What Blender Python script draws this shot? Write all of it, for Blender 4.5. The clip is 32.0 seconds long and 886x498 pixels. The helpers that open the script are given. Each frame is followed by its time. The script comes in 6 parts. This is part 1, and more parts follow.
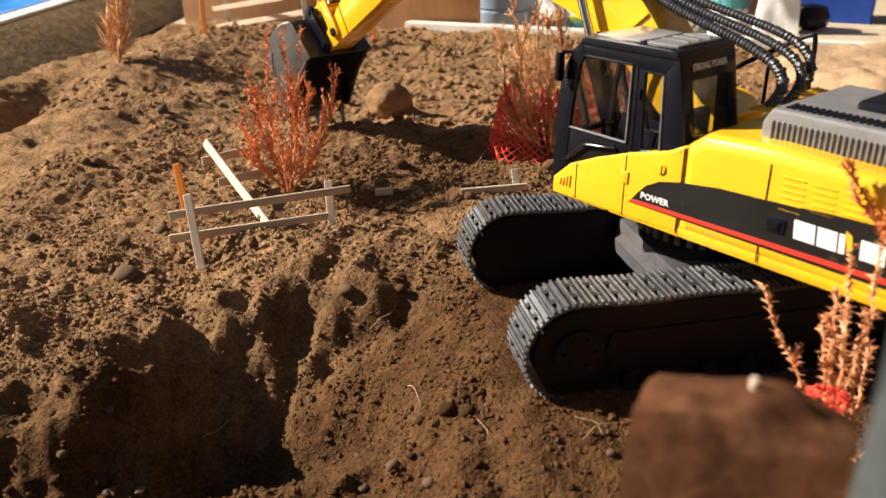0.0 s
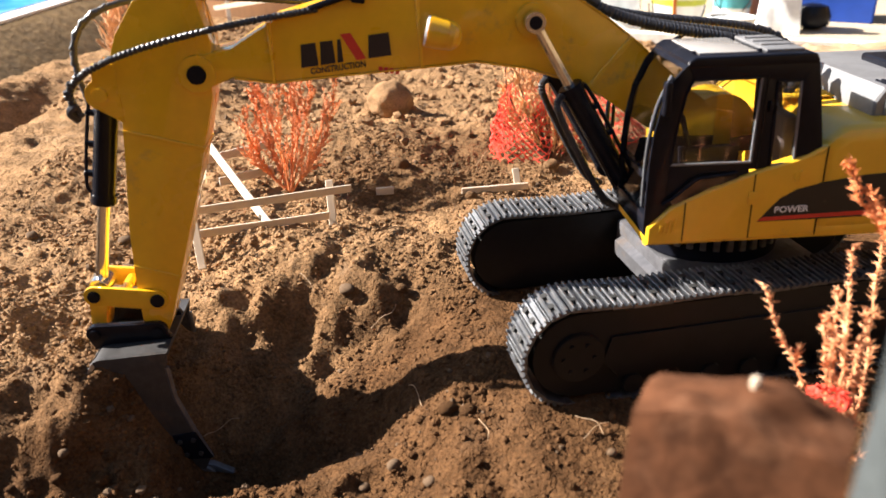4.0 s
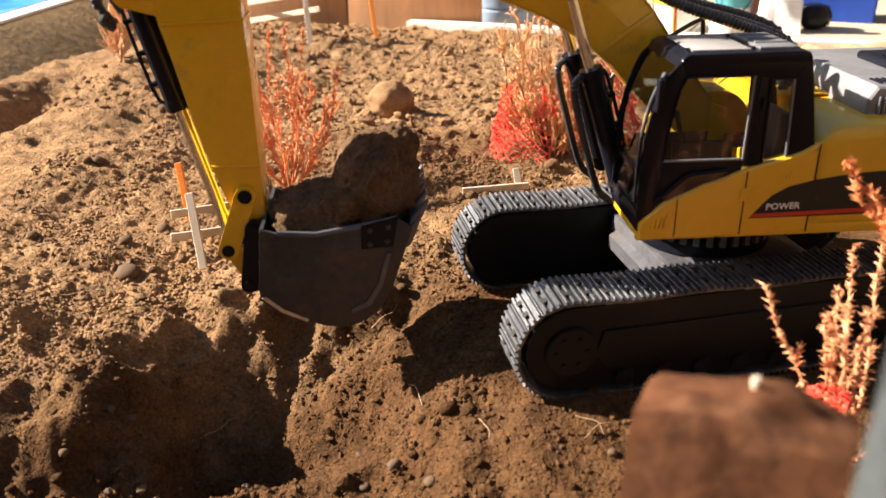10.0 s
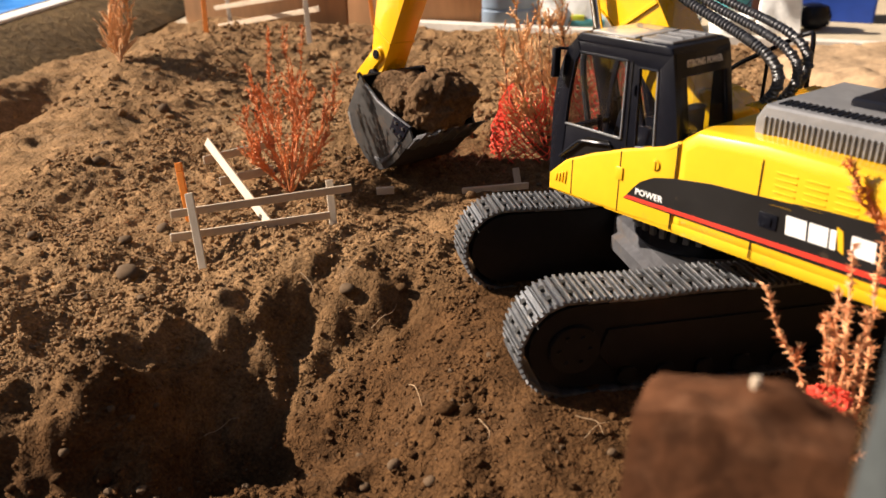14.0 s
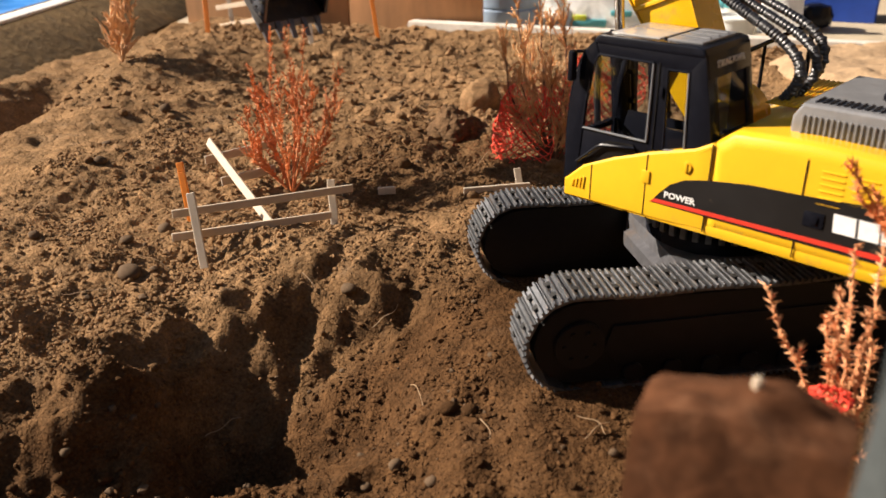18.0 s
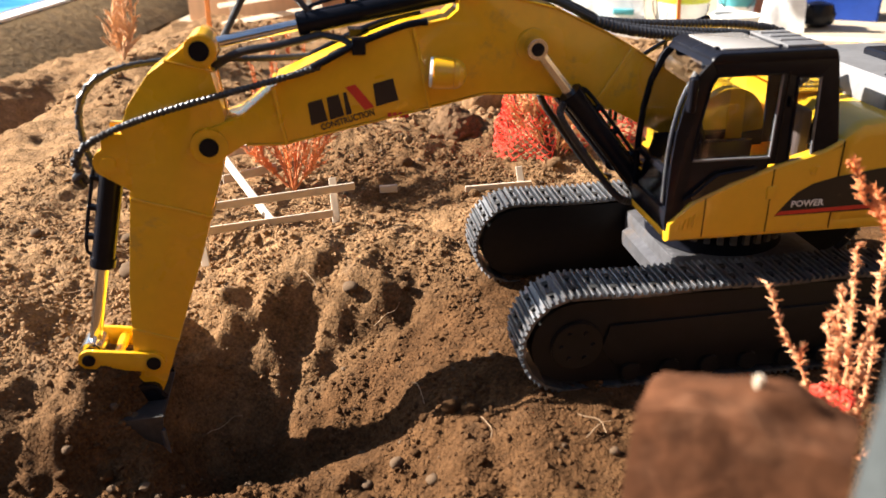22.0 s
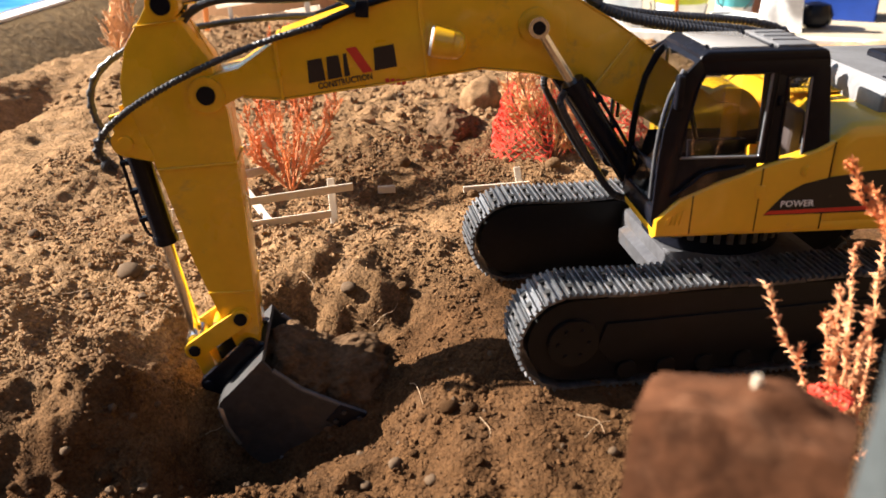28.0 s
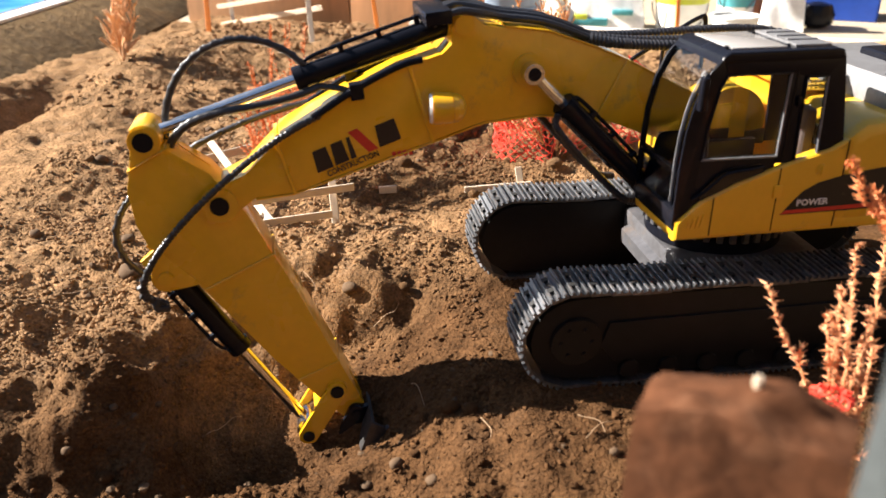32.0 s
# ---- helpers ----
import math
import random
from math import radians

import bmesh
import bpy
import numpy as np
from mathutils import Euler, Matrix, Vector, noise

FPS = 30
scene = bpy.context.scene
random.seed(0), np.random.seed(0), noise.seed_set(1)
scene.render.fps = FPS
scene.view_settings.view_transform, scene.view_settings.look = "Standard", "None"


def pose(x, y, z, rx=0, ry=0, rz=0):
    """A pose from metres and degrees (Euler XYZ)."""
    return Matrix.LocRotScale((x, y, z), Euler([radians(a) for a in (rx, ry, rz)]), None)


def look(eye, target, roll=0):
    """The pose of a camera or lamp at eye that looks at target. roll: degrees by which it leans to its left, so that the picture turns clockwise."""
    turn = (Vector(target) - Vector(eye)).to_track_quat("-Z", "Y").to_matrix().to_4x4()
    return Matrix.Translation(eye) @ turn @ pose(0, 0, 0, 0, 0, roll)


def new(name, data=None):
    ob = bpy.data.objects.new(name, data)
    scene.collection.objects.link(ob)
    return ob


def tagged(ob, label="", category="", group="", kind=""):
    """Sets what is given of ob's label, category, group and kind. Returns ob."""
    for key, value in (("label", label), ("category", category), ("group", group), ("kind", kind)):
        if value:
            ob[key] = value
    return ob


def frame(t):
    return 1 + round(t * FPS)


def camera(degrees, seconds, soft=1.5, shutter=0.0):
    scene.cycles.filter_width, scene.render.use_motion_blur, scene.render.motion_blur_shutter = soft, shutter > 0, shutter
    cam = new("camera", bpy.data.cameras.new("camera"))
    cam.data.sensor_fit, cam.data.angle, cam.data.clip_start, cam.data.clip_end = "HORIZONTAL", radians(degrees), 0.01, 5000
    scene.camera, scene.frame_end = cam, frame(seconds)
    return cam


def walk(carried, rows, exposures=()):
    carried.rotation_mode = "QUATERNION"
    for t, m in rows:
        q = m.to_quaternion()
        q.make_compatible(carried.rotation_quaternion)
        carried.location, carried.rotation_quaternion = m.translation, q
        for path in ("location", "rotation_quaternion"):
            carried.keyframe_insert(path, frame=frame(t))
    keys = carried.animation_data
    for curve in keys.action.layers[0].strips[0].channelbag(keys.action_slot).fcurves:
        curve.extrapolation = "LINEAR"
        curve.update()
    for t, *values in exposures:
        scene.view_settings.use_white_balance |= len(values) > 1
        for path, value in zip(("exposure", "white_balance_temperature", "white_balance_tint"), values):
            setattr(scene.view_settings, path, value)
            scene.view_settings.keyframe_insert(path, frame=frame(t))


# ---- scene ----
cam = camera(56.56, 32.0, soft=1.5, shutter=0.4)
EYE = Vector((0.0, -0.706, 0.3536))


def aim(turn, tilt):
    way = Vector((math.cos(radians(tilt)) * math.cos(radians(turn)), math.cos(radians(tilt)) * math.sin(radians(turn)), math.sin(radians(tilt))))
    return look(EYE, EYE + way, -0.525)


walk(cam, [
    (0, aim(108.855, -24.477)), (1, aim(108.839, -24.477)), (2, aim(108.855, -24.477)), (3, aim(108.929, -24.521)),
    (3.5, aim(108.944, -24.521)), (5.5, aim(108.855, -24.521)), (6, aim(108.914, -24.521)), (7, aim(109.020, -24.536)),
    (8, aim(108.975, -24.521)), (9, aim(109.020, -24.536)), (10, aim(108.975, -24.536)), (11, aim(108.855, -24.521)),
    (12, aim(108.884, -24.536)), (13, aim(108.975, -24.566)), (14, aim(108.959, -24.536)), (14.5, aim(108.990, -24.552)),
    (16.5, aim(109.036, -24.566)), (17, aim(109.036, -24.566)), (18, aim(109.065, -24.536)), (19, aim(109.125, -24.598)),
    (20, aim(109.156, -24.642)), (21, aim(109.140, -24.598)), (22, aim(109.186, -24.657)), (23, aim(109.186, -24.627)),
    (24, aim(109.109, -24.657)), (25, aim(109.125, -24.627)), (25.5, aim(109.140, -24.658)), (27.5, aim(109.036, -24.598)),
    (28, aim(109.050, -24.627)), (29, aim(109.110, -24.612)), (30, aim(109.080, -24.642)), (31, aim(109.110, -24.627)),
    (32, aim(109.140, -24.612)),
], exposures=[
    (0.0, 1.12, 7000, 10), (1.0, 1.25, 7300, 11), (2.0, 1.85, 6500, 10), (3.0, 2.05, 6350, 10), (6.0, 1.85, 6700, 12), (9.0, 1.9, 6900, 13), (12.0, 1.75, 6600, 10), (13.0, 1.35, 7000, 12),
    (14.0, 1.10, 7200, 13), (18.0, 1.05, 7100, 12), (19.0, 1.58, 7100, 13), (20.0, 1.95, 6500, 10), (21.0, 2.0, 6500, 10), (24.0, 1.85, 6500, 10), (32.0, 1.88, 6500, 10)])
cam.data.dof.use_dof = True
cam.data.dof.focus_distance = 0.84
cam.data.dof.aperture_fstop = 8.0

# ---- daylight ----
SUN_TURN, SUN_HEIGHT = 187.0, 32.0
world = bpy.data.worlds.new("sky")
scene.world = world
world.use_nodes = True
sky = world.node_tree.nodes.new("ShaderNodeTexSky")
sky.sky_type, sky.sun_disc = "NISHITA", False
sky.sun_elevation, sky.sun_rotation = radians(SUN_HEIGHT), radians(90.0 - SUN_TURN)
world.node_tree.links.new(sky.outputs[0], world.node_tree.nodes["Background"].inputs[0])
world.node_tree.nodes["Background"].inputs[1].default_value = 0.040
sun = new("sun", bpy.data.lights.new("sun", "SUN"))
sun.data.energy, sun.data.angle, sun.data.color = 5.0, radians(0.6), (1.0, 0.92, 0.83)
sun.matrix_world = look((0, 0, 3), Vector((0, 0, 3)) - Vector((math.cos(radians(SUN_TURN)) * math.cos(radians(SUN_HEIGHT)), math.sin(radians(SUN_TURN)) * math.cos(radians(SUN_HEIGHT)), math.sin(radians(SUN_HEIGHT)))))


# ---- materials ----
def material(name, colour, rough=0.6, metal=0.0, spread=0.25, grain=60.0, bump=0.15, size=0.001, dirt=None, dirt_scale=8.0, dirt_amount=0.0, coat=0.0, random_tone=0.0, second=None, stretch=(1, 1, 1)):
    """A surface with fine grain, broad uneven tone, patches of dirt and a small relief."""
    mat = bpy.data.materials.new(name)
    mat.use_nodes = True
    tree = mat.node_tree
    nodes, link = tree.nodes, tree.links.new
    shader = nodes["Principled BSDF"]
    coords = nodes.new("ShaderNodeTexCoord")
    mapping = nodes.new("ShaderNodeMapping")
    mapping.inputs["Scale"].default_value = stretch
    link(coords.outputs["Object"], mapping.inputs[0])
    fine, broad = nodes.new("ShaderNodeTexNoise"), nodes.new("ShaderNodeTexNoise")
    for node, scale, detail in ((fine, grain, 8.0), (broad, grain * 0.11, 4.0)):
        node.inputs["Scale"].default_value, node.inputs["Detail"].default_value, node.inputs["Roughness"].default_value = scale, detail, 0.62
        link(mapping.outputs[0], node.inputs["Vector"])
    both = nodes.new("ShaderNodeMath")
    both.operation = "ADD"
    link(fine.outputs[0], both.inputs[0])
    link(broad.outputs[0], both.inputs[1])
    ramp = nodes.new("ShaderNodeMapRange")
    ramp.inputs[1].default_value, ramp.inputs[2].default_value = 0.7, 1.3
    link(both.outputs[0], ramp.inputs[0])
    mix = nodes.new("ShaderNodeMix")
    mix.data_type = "RGBA"
    low = [c * (1.0 - spread) for c in colour]
    high = second if second else [min(1.0, c * (1.0 + spread)) for c in colour]
    mix.inputs[6].default_value, mix.inputs[7].default_value = (*low, 1), (*high, 1)
    link(ramp.outputs[0], mix.inputs[0])
    out = mix.outputs[2]
    if random_tone:
        info, hsv, span = nodes.new("ShaderNodeObjectInfo"), nodes.new("ShaderNodeHueSaturation"), nodes.new("ShaderNodeMapRange")
        span.inputs[3].default_value, span.inputs[4].default_value = 1.0 - random_tone, 1.0 + random_tone
        link(info.outputs["Random"], span.inputs[0])
        link(span.outputs[0], hsv.inputs["Value"])
        link(out, hsv.inputs["Color"])
        out = hsv.outputs[0]
    if dirt:
        spots, cut, over = nodes.new("ShaderNodeTexNoise"), nodes.new("ShaderNodeMapRange"), nodes.new("ShaderNodeMix")
        spots.inputs["Scale"].default_value, spots.inputs["Detail"].default_value, spots.inputs["Roughness"].default_value = dirt_scale, 9.0, 0.7
        link(coords.outputs["Object"], spots.inputs["Vector"])
        cut.inputs[1].default_value, cut.inputs[2].default_value = 0.62 - 0.2 * dirt_amount, 0.72
        cut.inputs[4].default_value = 0.4 + 0.5 * dirt_amount
        link(spots.outputs[0], cut.inputs[0])
        over.data_type = "RGBA"
        over.inputs[7].default_value = (*dirt, 1)
        link(cut.outputs[0], over.inputs[0])
        link(out, over.inputs[6])
        out = over.outputs[2]
    link(out, shader.inputs["Base Color"])
    relief = nodes.new("ShaderNodeBump")
    relief.inputs["Strength"].default_value, relief.inputs["Distance"].default_value = bump, size
    link(fine.outputs[0], relief.inputs["Height"])
    link(relief.outputs[0], shader.inputs["Normal"])
    shader.inputs["Metallic"].default_value, shader.inputs["Coat Weight"].default_value = metal, coat
    gloss = nodes.new("ShaderNodeMapRange")
    gloss.inputs[3].default_value, gloss.inputs[4].default_value = max(0.03, rough - 0.1), min(1.0, rough + 0.1)
    link(broad.outputs[0], gloss.inputs[0])
    link(gloss.outputs[0], shader.inputs["Roughness"])
    return mat


def glass(name, tint, rough=0.02):
    """Thin clear plastic or glass."""
    mat = bpy.data.materials.new(name)
    mat.use_nodes = True
    tree = mat.node_tree
    nodes = tree.nodes
    clear, shine, blend, rim, steep, gain = nodes.new("ShaderNodeBsdfTransparent"), nodes.new("ShaderNodeBsdfGlossy"), nodes.new("ShaderNodeMixShader"), nodes.new("ShaderNodeLayerWeight"), nodes.new("ShaderNodeMath"), nodes.new("ShaderNodeMath")
    clear.inputs[0].default_value, shine.inputs["Roughness"].default_value = (*tint, 1), rough
    steep.operation, steep.inputs[1].default_value = "POWER", 4.0
    gain.operation, gain.inputs[1].default_value, gain.inputs[2].default_value = "MULTIPLY_ADD", 0.6, 0.03
    tree.links.new(rim.outputs["Facing"], steep.inputs[0])
    tree.links.new(steep.outputs[0], gain.inputs[0])
    tree.links.new(gain.outputs[0], blend.inputs[0])
    tree.links.new(clear.outputs[0], blend.inputs[1])
    tree.links.new(shine.outputs[0], blend.inputs[2])
    tree.links.new(blend.outputs[0], tree.nodes["Material Output"].inputs[0])
    return mat


DUST = (0.23, 0.155, 0.095)
SOIL = material("soil", (0.288, 0.169, 0.083), 0.95, 0.0, 0.6, 300.0, 0.9, 0.003, (0.34, 0.235, 0.15), 26.0, 0.35)


def dampen_and_patch(mat, dark):
    """Freshly dug soil in and before the trench is damp and darker than the dry crust behind it; a ragged patch behind
    the fence is darker too.
    """
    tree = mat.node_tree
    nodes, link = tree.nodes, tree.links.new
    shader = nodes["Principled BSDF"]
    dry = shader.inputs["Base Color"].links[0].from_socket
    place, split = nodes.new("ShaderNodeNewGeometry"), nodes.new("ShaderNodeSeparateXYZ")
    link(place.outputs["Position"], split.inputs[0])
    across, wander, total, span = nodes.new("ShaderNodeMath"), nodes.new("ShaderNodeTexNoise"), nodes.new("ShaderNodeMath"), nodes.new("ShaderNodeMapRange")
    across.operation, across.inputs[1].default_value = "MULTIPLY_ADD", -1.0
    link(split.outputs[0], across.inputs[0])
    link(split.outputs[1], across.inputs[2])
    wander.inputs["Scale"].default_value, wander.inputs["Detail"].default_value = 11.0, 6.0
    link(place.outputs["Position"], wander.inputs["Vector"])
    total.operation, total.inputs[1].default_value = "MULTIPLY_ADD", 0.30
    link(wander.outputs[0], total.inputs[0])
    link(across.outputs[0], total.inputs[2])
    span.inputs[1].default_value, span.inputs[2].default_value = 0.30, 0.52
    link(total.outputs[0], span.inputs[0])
    # a second, ragged patch of darker soil colour, behind the fence
    shift, flat, ragged, patch, full_tone = nodes.new("ShaderNodeVectorMath"), nodes.new("ShaderNodeVectorMath"), nodes.new("ShaderNodeMath"), nodes.new("ShaderNodeMapRange"), nodes.new("ShaderNodeMath")
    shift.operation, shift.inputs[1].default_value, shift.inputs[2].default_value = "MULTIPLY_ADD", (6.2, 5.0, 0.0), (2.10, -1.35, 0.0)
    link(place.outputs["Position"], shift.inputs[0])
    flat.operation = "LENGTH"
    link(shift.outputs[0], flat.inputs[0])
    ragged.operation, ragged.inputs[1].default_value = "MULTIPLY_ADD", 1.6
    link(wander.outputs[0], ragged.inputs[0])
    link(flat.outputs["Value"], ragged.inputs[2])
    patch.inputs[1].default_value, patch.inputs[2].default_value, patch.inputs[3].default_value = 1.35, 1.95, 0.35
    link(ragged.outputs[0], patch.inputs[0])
    full_tone.operation = "MULTIPLY"
    link(span.outputs[0], full_tone.inputs[0])
    link(patch.outputs[0], full_tone.inputs[1])
    darkened, mix = nodes.new("ShaderNodeMix"), nodes.new("ShaderNodeMix")
    darkened.data_type = mix.data_type = "RGBA"
    darkened.blend_type, darkened.inputs[0].default_value, darkened.inputs[7].default_value = "MULTIPLY", 1.0, (*dark, 1)
    link(dry, darkened.inputs[6])
    link(full_tone.outputs[0], mix.inputs[0])
    link(darkened.outputs[2], mix.inputs[6])
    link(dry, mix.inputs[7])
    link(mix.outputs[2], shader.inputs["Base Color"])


def granulate(mat):
    """Crumbs of two sizes in the soil's fine relief."""
    tree = mat.node_tree
    nodes, link = tree.nodes, tree.links.new
    shader = nodes["Principled BSDF"]
    first = shader.inputs["Normal"].links[0].from_socket
    place = nodes.new("ShaderNodeNewGeometry")
    for scale, depth in ((170.0, 0.0030), (420.0, 0.0016), (950.0, 0.0009)):
        cells, relief = nodes.new("ShaderNodeTexVoronoi"), nodes.new("ShaderNodeBump")
        cells.inputs["Scale"].default_value, cells.inputs["Randomness"].default_value = scale, 1.0
        link(place.outputs["Position"], cells.inputs["Vector"])
        relief.invert = True
        relief.inputs["Strength"].default_value, relief.inputs["Distance"].default_value = 0.8, depth
        link(cells.outputs["Distance"], relief.inputs["Height"])
        link(first, relief.inputs["Normal"])
        first = relief.outputs[0]
    link(first, shader.inputs["Normal"])


granulate(SOIL)
dampen_and_patch(SOIL, (0.345, 0.293, 0.255))
CLOD = material("clod", (0.262, 0.156, 0.080), 0.95, 0.0, 0.5, 420.0, 0.9, 0.002, (0.36, 0.26, 0.18), 60.0, 0.2)
FRESH = material("fresh_soil", (0.14, 0.082, 0.044), 0.95, 0.0, 0.5, 260.0, 1.0, 0.004, (0.22, 0.14, 0.085), 40.0, 0.3)
dampen_and_patch(CLOD, (0.385, 0.328, 0.285))
PEBBLE = material("pebble", (0.115, 0.075, 0.046), 0.9, 0.0, 0.4, 300.0, 0.3, 0.0006, (0.2, 0.14, 0.09), 60.0, 0.3)
YELLOW = material("yellow_plastic", (0.80, 0.45, 0.022), 0.30, 0.0, 0.05, 90.0, 0.05, 0.0003, DUST, 30.0, 0.06, coat=0.5)
YELLOW_ARM = material("yellow_arm_paint", (0.82, 0.445, 0.012), 0.28, 0.0, 0.07, 90.0, 0.06, 0.0003, DUST, 24.0, 0.10, coat=0.6)
BLACK = material("black_plastic", (0.0075, 0.0082, 0.0125), 0.24, 0.0, 0.3, 120.0, 0.05, 0.0003)
FRAME_BLACK = material("black_crawler_plastic", (0.009, 0.0085, 0.009), 0.42, 0.0, 0.3, 120.0, 0.1, 0.0004)
BLACK_SATIN = material("black_decal", (0.010, 0.009, 0.009), 0.4, 0.0, 0.2, 120.0, 0.04, 0.0002, DUST, 40.0, 0.03)
RUBBER = material("hose_rubber", (0.028, 0.028, 0.032), 0.34, 0.0, 0.3, 300.0, 0.4, 0.0006, DUST, 40.0, 0.06)
TRACK = material("track_metal", (0.16, 0.165, 0.175), 0.42, 0.75, 0.35, 260.0, 0.3, 0.0005, DUST, 70.0, 0.42, random_tone=0.22)
TRACK_HOLE_SHADE = material("track_hole_shade", (0.012, 0.012, 0.012), 0.8, 0.0, 0.3, 200.0)
GREY_METAL = material("grey_steel", (0.13, 0.13, 0.14), 0.45, 0.55, 0.3, 150.0, 0.2, 0.0004, DUST, 30.0, 0.3)
BUCKET_METAL = material("bucket_steel", (0.050, 0.048, 0.048), 0.52, 0.4, 0.35, 130.0, 0.2, 0.0004, (0.15, 0.098, 0.06), 34.0, 0.48)
WORN = material("worn_steel", (0.62, 0.62, 0.62), 0.32, 0.9, 0.25, 220.0, 0.1, 0.0003, DUST, 60.0, 0.1)
CHROME = material("chrome_rod", (0.75, 0.75, 0.76), 0.2, 1.0, 0.1, 200.0, 0.03, 0.0002)
VENT_GREY = material("vent_grey_plastic", (0.215, 0.215, 0.222), 0.36, 0.2, 0.2, 150.0, 0.1, 0.0003, DUST, 40.0, 0.12)
WHITE_INK = material("white_ink", (0.82, 0.82, 0.8), 0.5, 0.0, 0.08, 300.0, 0.02, 0.0001)
SILVER_INK = material("silver_ink", (0.62, 0.6, 0.58), 0.4, 0.2, 0.1, 300.0, 0.02, 0.0001)
RED_INK = material("red_ink", (0.62, 0.04, 0.022), 0.45, 0.0, 0.1, 300.0, 0.02, 0.0001)
BLACK_INK = material("black_ink", (0.02, 0.012, 0.01), 0.5, 0.0, 0.2, 300.0, 0.02, 0.0001)
for dull, level in ((BLACK, 0.17), (FRAME_BLACK, 0.25), (SOIL, 0.06), (CLOD, 0.06), (FRESH, 0.06), (PEBBLE, 0.1)):
    dull.node_tree.nodes["Principled BSDF"].inputs["Specular IOR Level"].default_value = level
SEAL_GREY = material("grey_window_edge", (0.16, 0.165, 0.175), 0.25, 0.0, 0.2, 200.0, 0.05, 0.0002, coat=0.5)
ROOF_GREY = material("pale_grey_roof_pane", (0.42, 0.40, 0.38), 0.25, 0.0, 0.1, 90.0, 0.05, 0.0003, DUST, 30.0, 0.15, coat=0.6)
SEAT = material("dull_seat_plastic", (0.075, 0.055, 0.05), 0.5, 0.0, 0.2, 120.0, 0.1, 0.0003)
SMOKED = material("smoked_plastic", (0.012, 0.011, 0.011), 0.12, 0.0, 0.2, 60.0, 0.02, 0.0002)
PANE = glass("clear_window_plastic", (0.87, 0.885, 0.90))
STICK_WOOD = material("pale_craft_wood", (0.58, 0.475, 0.36), 0.75, 0.0, 0.22, 120.0, 0.3, 0.0004, DUST, 60.0, 0.35, random_tone=0.12, stretch=(1, 1, 0.25))
ORANGE = material("orange_paint", (0.85, 0.24, 0.02), 0.5, 0.0, 0.12, 160.0, 0.1, 0.0003, DUST, 60.0, 0.15)
TWIG = material("rust_red_twig", (0.74, 0.20, 0.055), 0.7, 0.0, 0.4, 260.0, 0.3, 0.0004, second=(0.88, 0.34, 0.12))
TWIG_PALE = material("tan_twig", (0.78, 0.40, 0.16), 0.7, 0.0, 0.35, 260.0, 0.3, 0.0004, second=(0.90, 0.54, 0.27))
TWIG_NEAR = material("orange_tan_twig", (0.78, 0.27, 0.10), 0.7, 0.0, 0.35, 260.0, 0.3, 0.0004, second=(0.92, 0.48, 0.24))
BARK = material("dark_stem", (0.14, 0.065, 0.035), 0.85, 0.0, 0.4, 260.0, 0.4, 0.0005)
NET = material("red_net", (0.90, 0.085, 0.05), 0.5, 0.0, 0.12, 200.0, 0.05, 0.0003)
CONCRETE = material("weathered_concrete", (0.145, 0.094, 0.045), 0.9, 0.0, 0.6, 45.0, 1.0, 0.006, (0.12, 0.085, 0.05), 18.0, 0.7)
PLYWOOD = material("orange_brown_plywood", (0.50, 0.245, 0.105), 0.7, 0.0, 0.25, 30.0, 0.2, 0.001, (0.25, 0.13, 0.07), 4.0, 0.3, stretch=(1, 1, 0.2))
RIM_WOOD = material("grey_weathered_board", (0.56, 0.52, 0.46), 0.85, 0.0, 0.2, 60.0, 0.3, 0.001, DUST, 9.0, 0.4)
SLAB = material("tan_concrete_floor", (0.44, 0.36, 0.25), 0.85, 0.0, 0.18, 25.0, 0.3, 0.002, (0.3, 0.21, 0.14), 5.0, 0.35)
SAND = material("pale_sand", (0.37, 0.245, 0.14), 0.95, 0.0, 0.3, 90.0, 0.6, 0.003, (0.3, 0.18, 0.1), 16.0, 0.5)
BRICK = material("red_brown_block", (0.088, 0.035, 0.016), 0.9, 0.0, 0.5, 110.0, 0.5, 0.002, (0.185, 0.088, 0.047), 38.0, 0.5)
GREY_STONE = material("grey_green_stone", (0.058, 0.066, 0.067), 0.85, 0.0, 0.5, 90.0, 0.5, 0.002, (0.025, 0.028, 0.03), 40.0, 0.7)
BLUE_BIN = material("blue_bin_plastic", (0.012, 0.06, 0.36), 0.45, 0.0, 0.15, 40.0, 0.05, 0.0004)
WHITE_BAG = material("white_woven_sack", (0.82, 0.82, 0.80), 0.65, 0.0, 0.18, 60.0, 0.5, 0.002, (0.4, 0.36, 0.3), 9.0, 0.2)
PALE_BLUE = material("pale_blue_jug_plastic", (0.32, 0.42, 0.55), 0.3, 0.0, 0.2, 30.0, 0.1, 0.0006, (0.6, 0.65, 0.7), 9.0, 0.3)
PAIL = material("white_pail_plastic", (0.80, 0.82, 0.80), 0.4, 0.0, 0.1, 40.0, 0.05, 0.0004)
TEAL = material("teal_print", (0.07, 0.32, 0.36), 0.5, 0.0, 0.2, 60.0)
LIME = material("lime_print", (0.52, 0.58, 0.05), 0.5, 0.0, 0.2, 60.0)
TERRACOTTA = material("terracotta", (0.50, 0.20, 0.085), 0.8, 0.0, 0.2, 60.0, 0.2)
DARK_STORE = material("dark_store_wood", (0.05, 0.042, 0.036), 0.8, 0.0, 0.4, 30.0, 0.3)
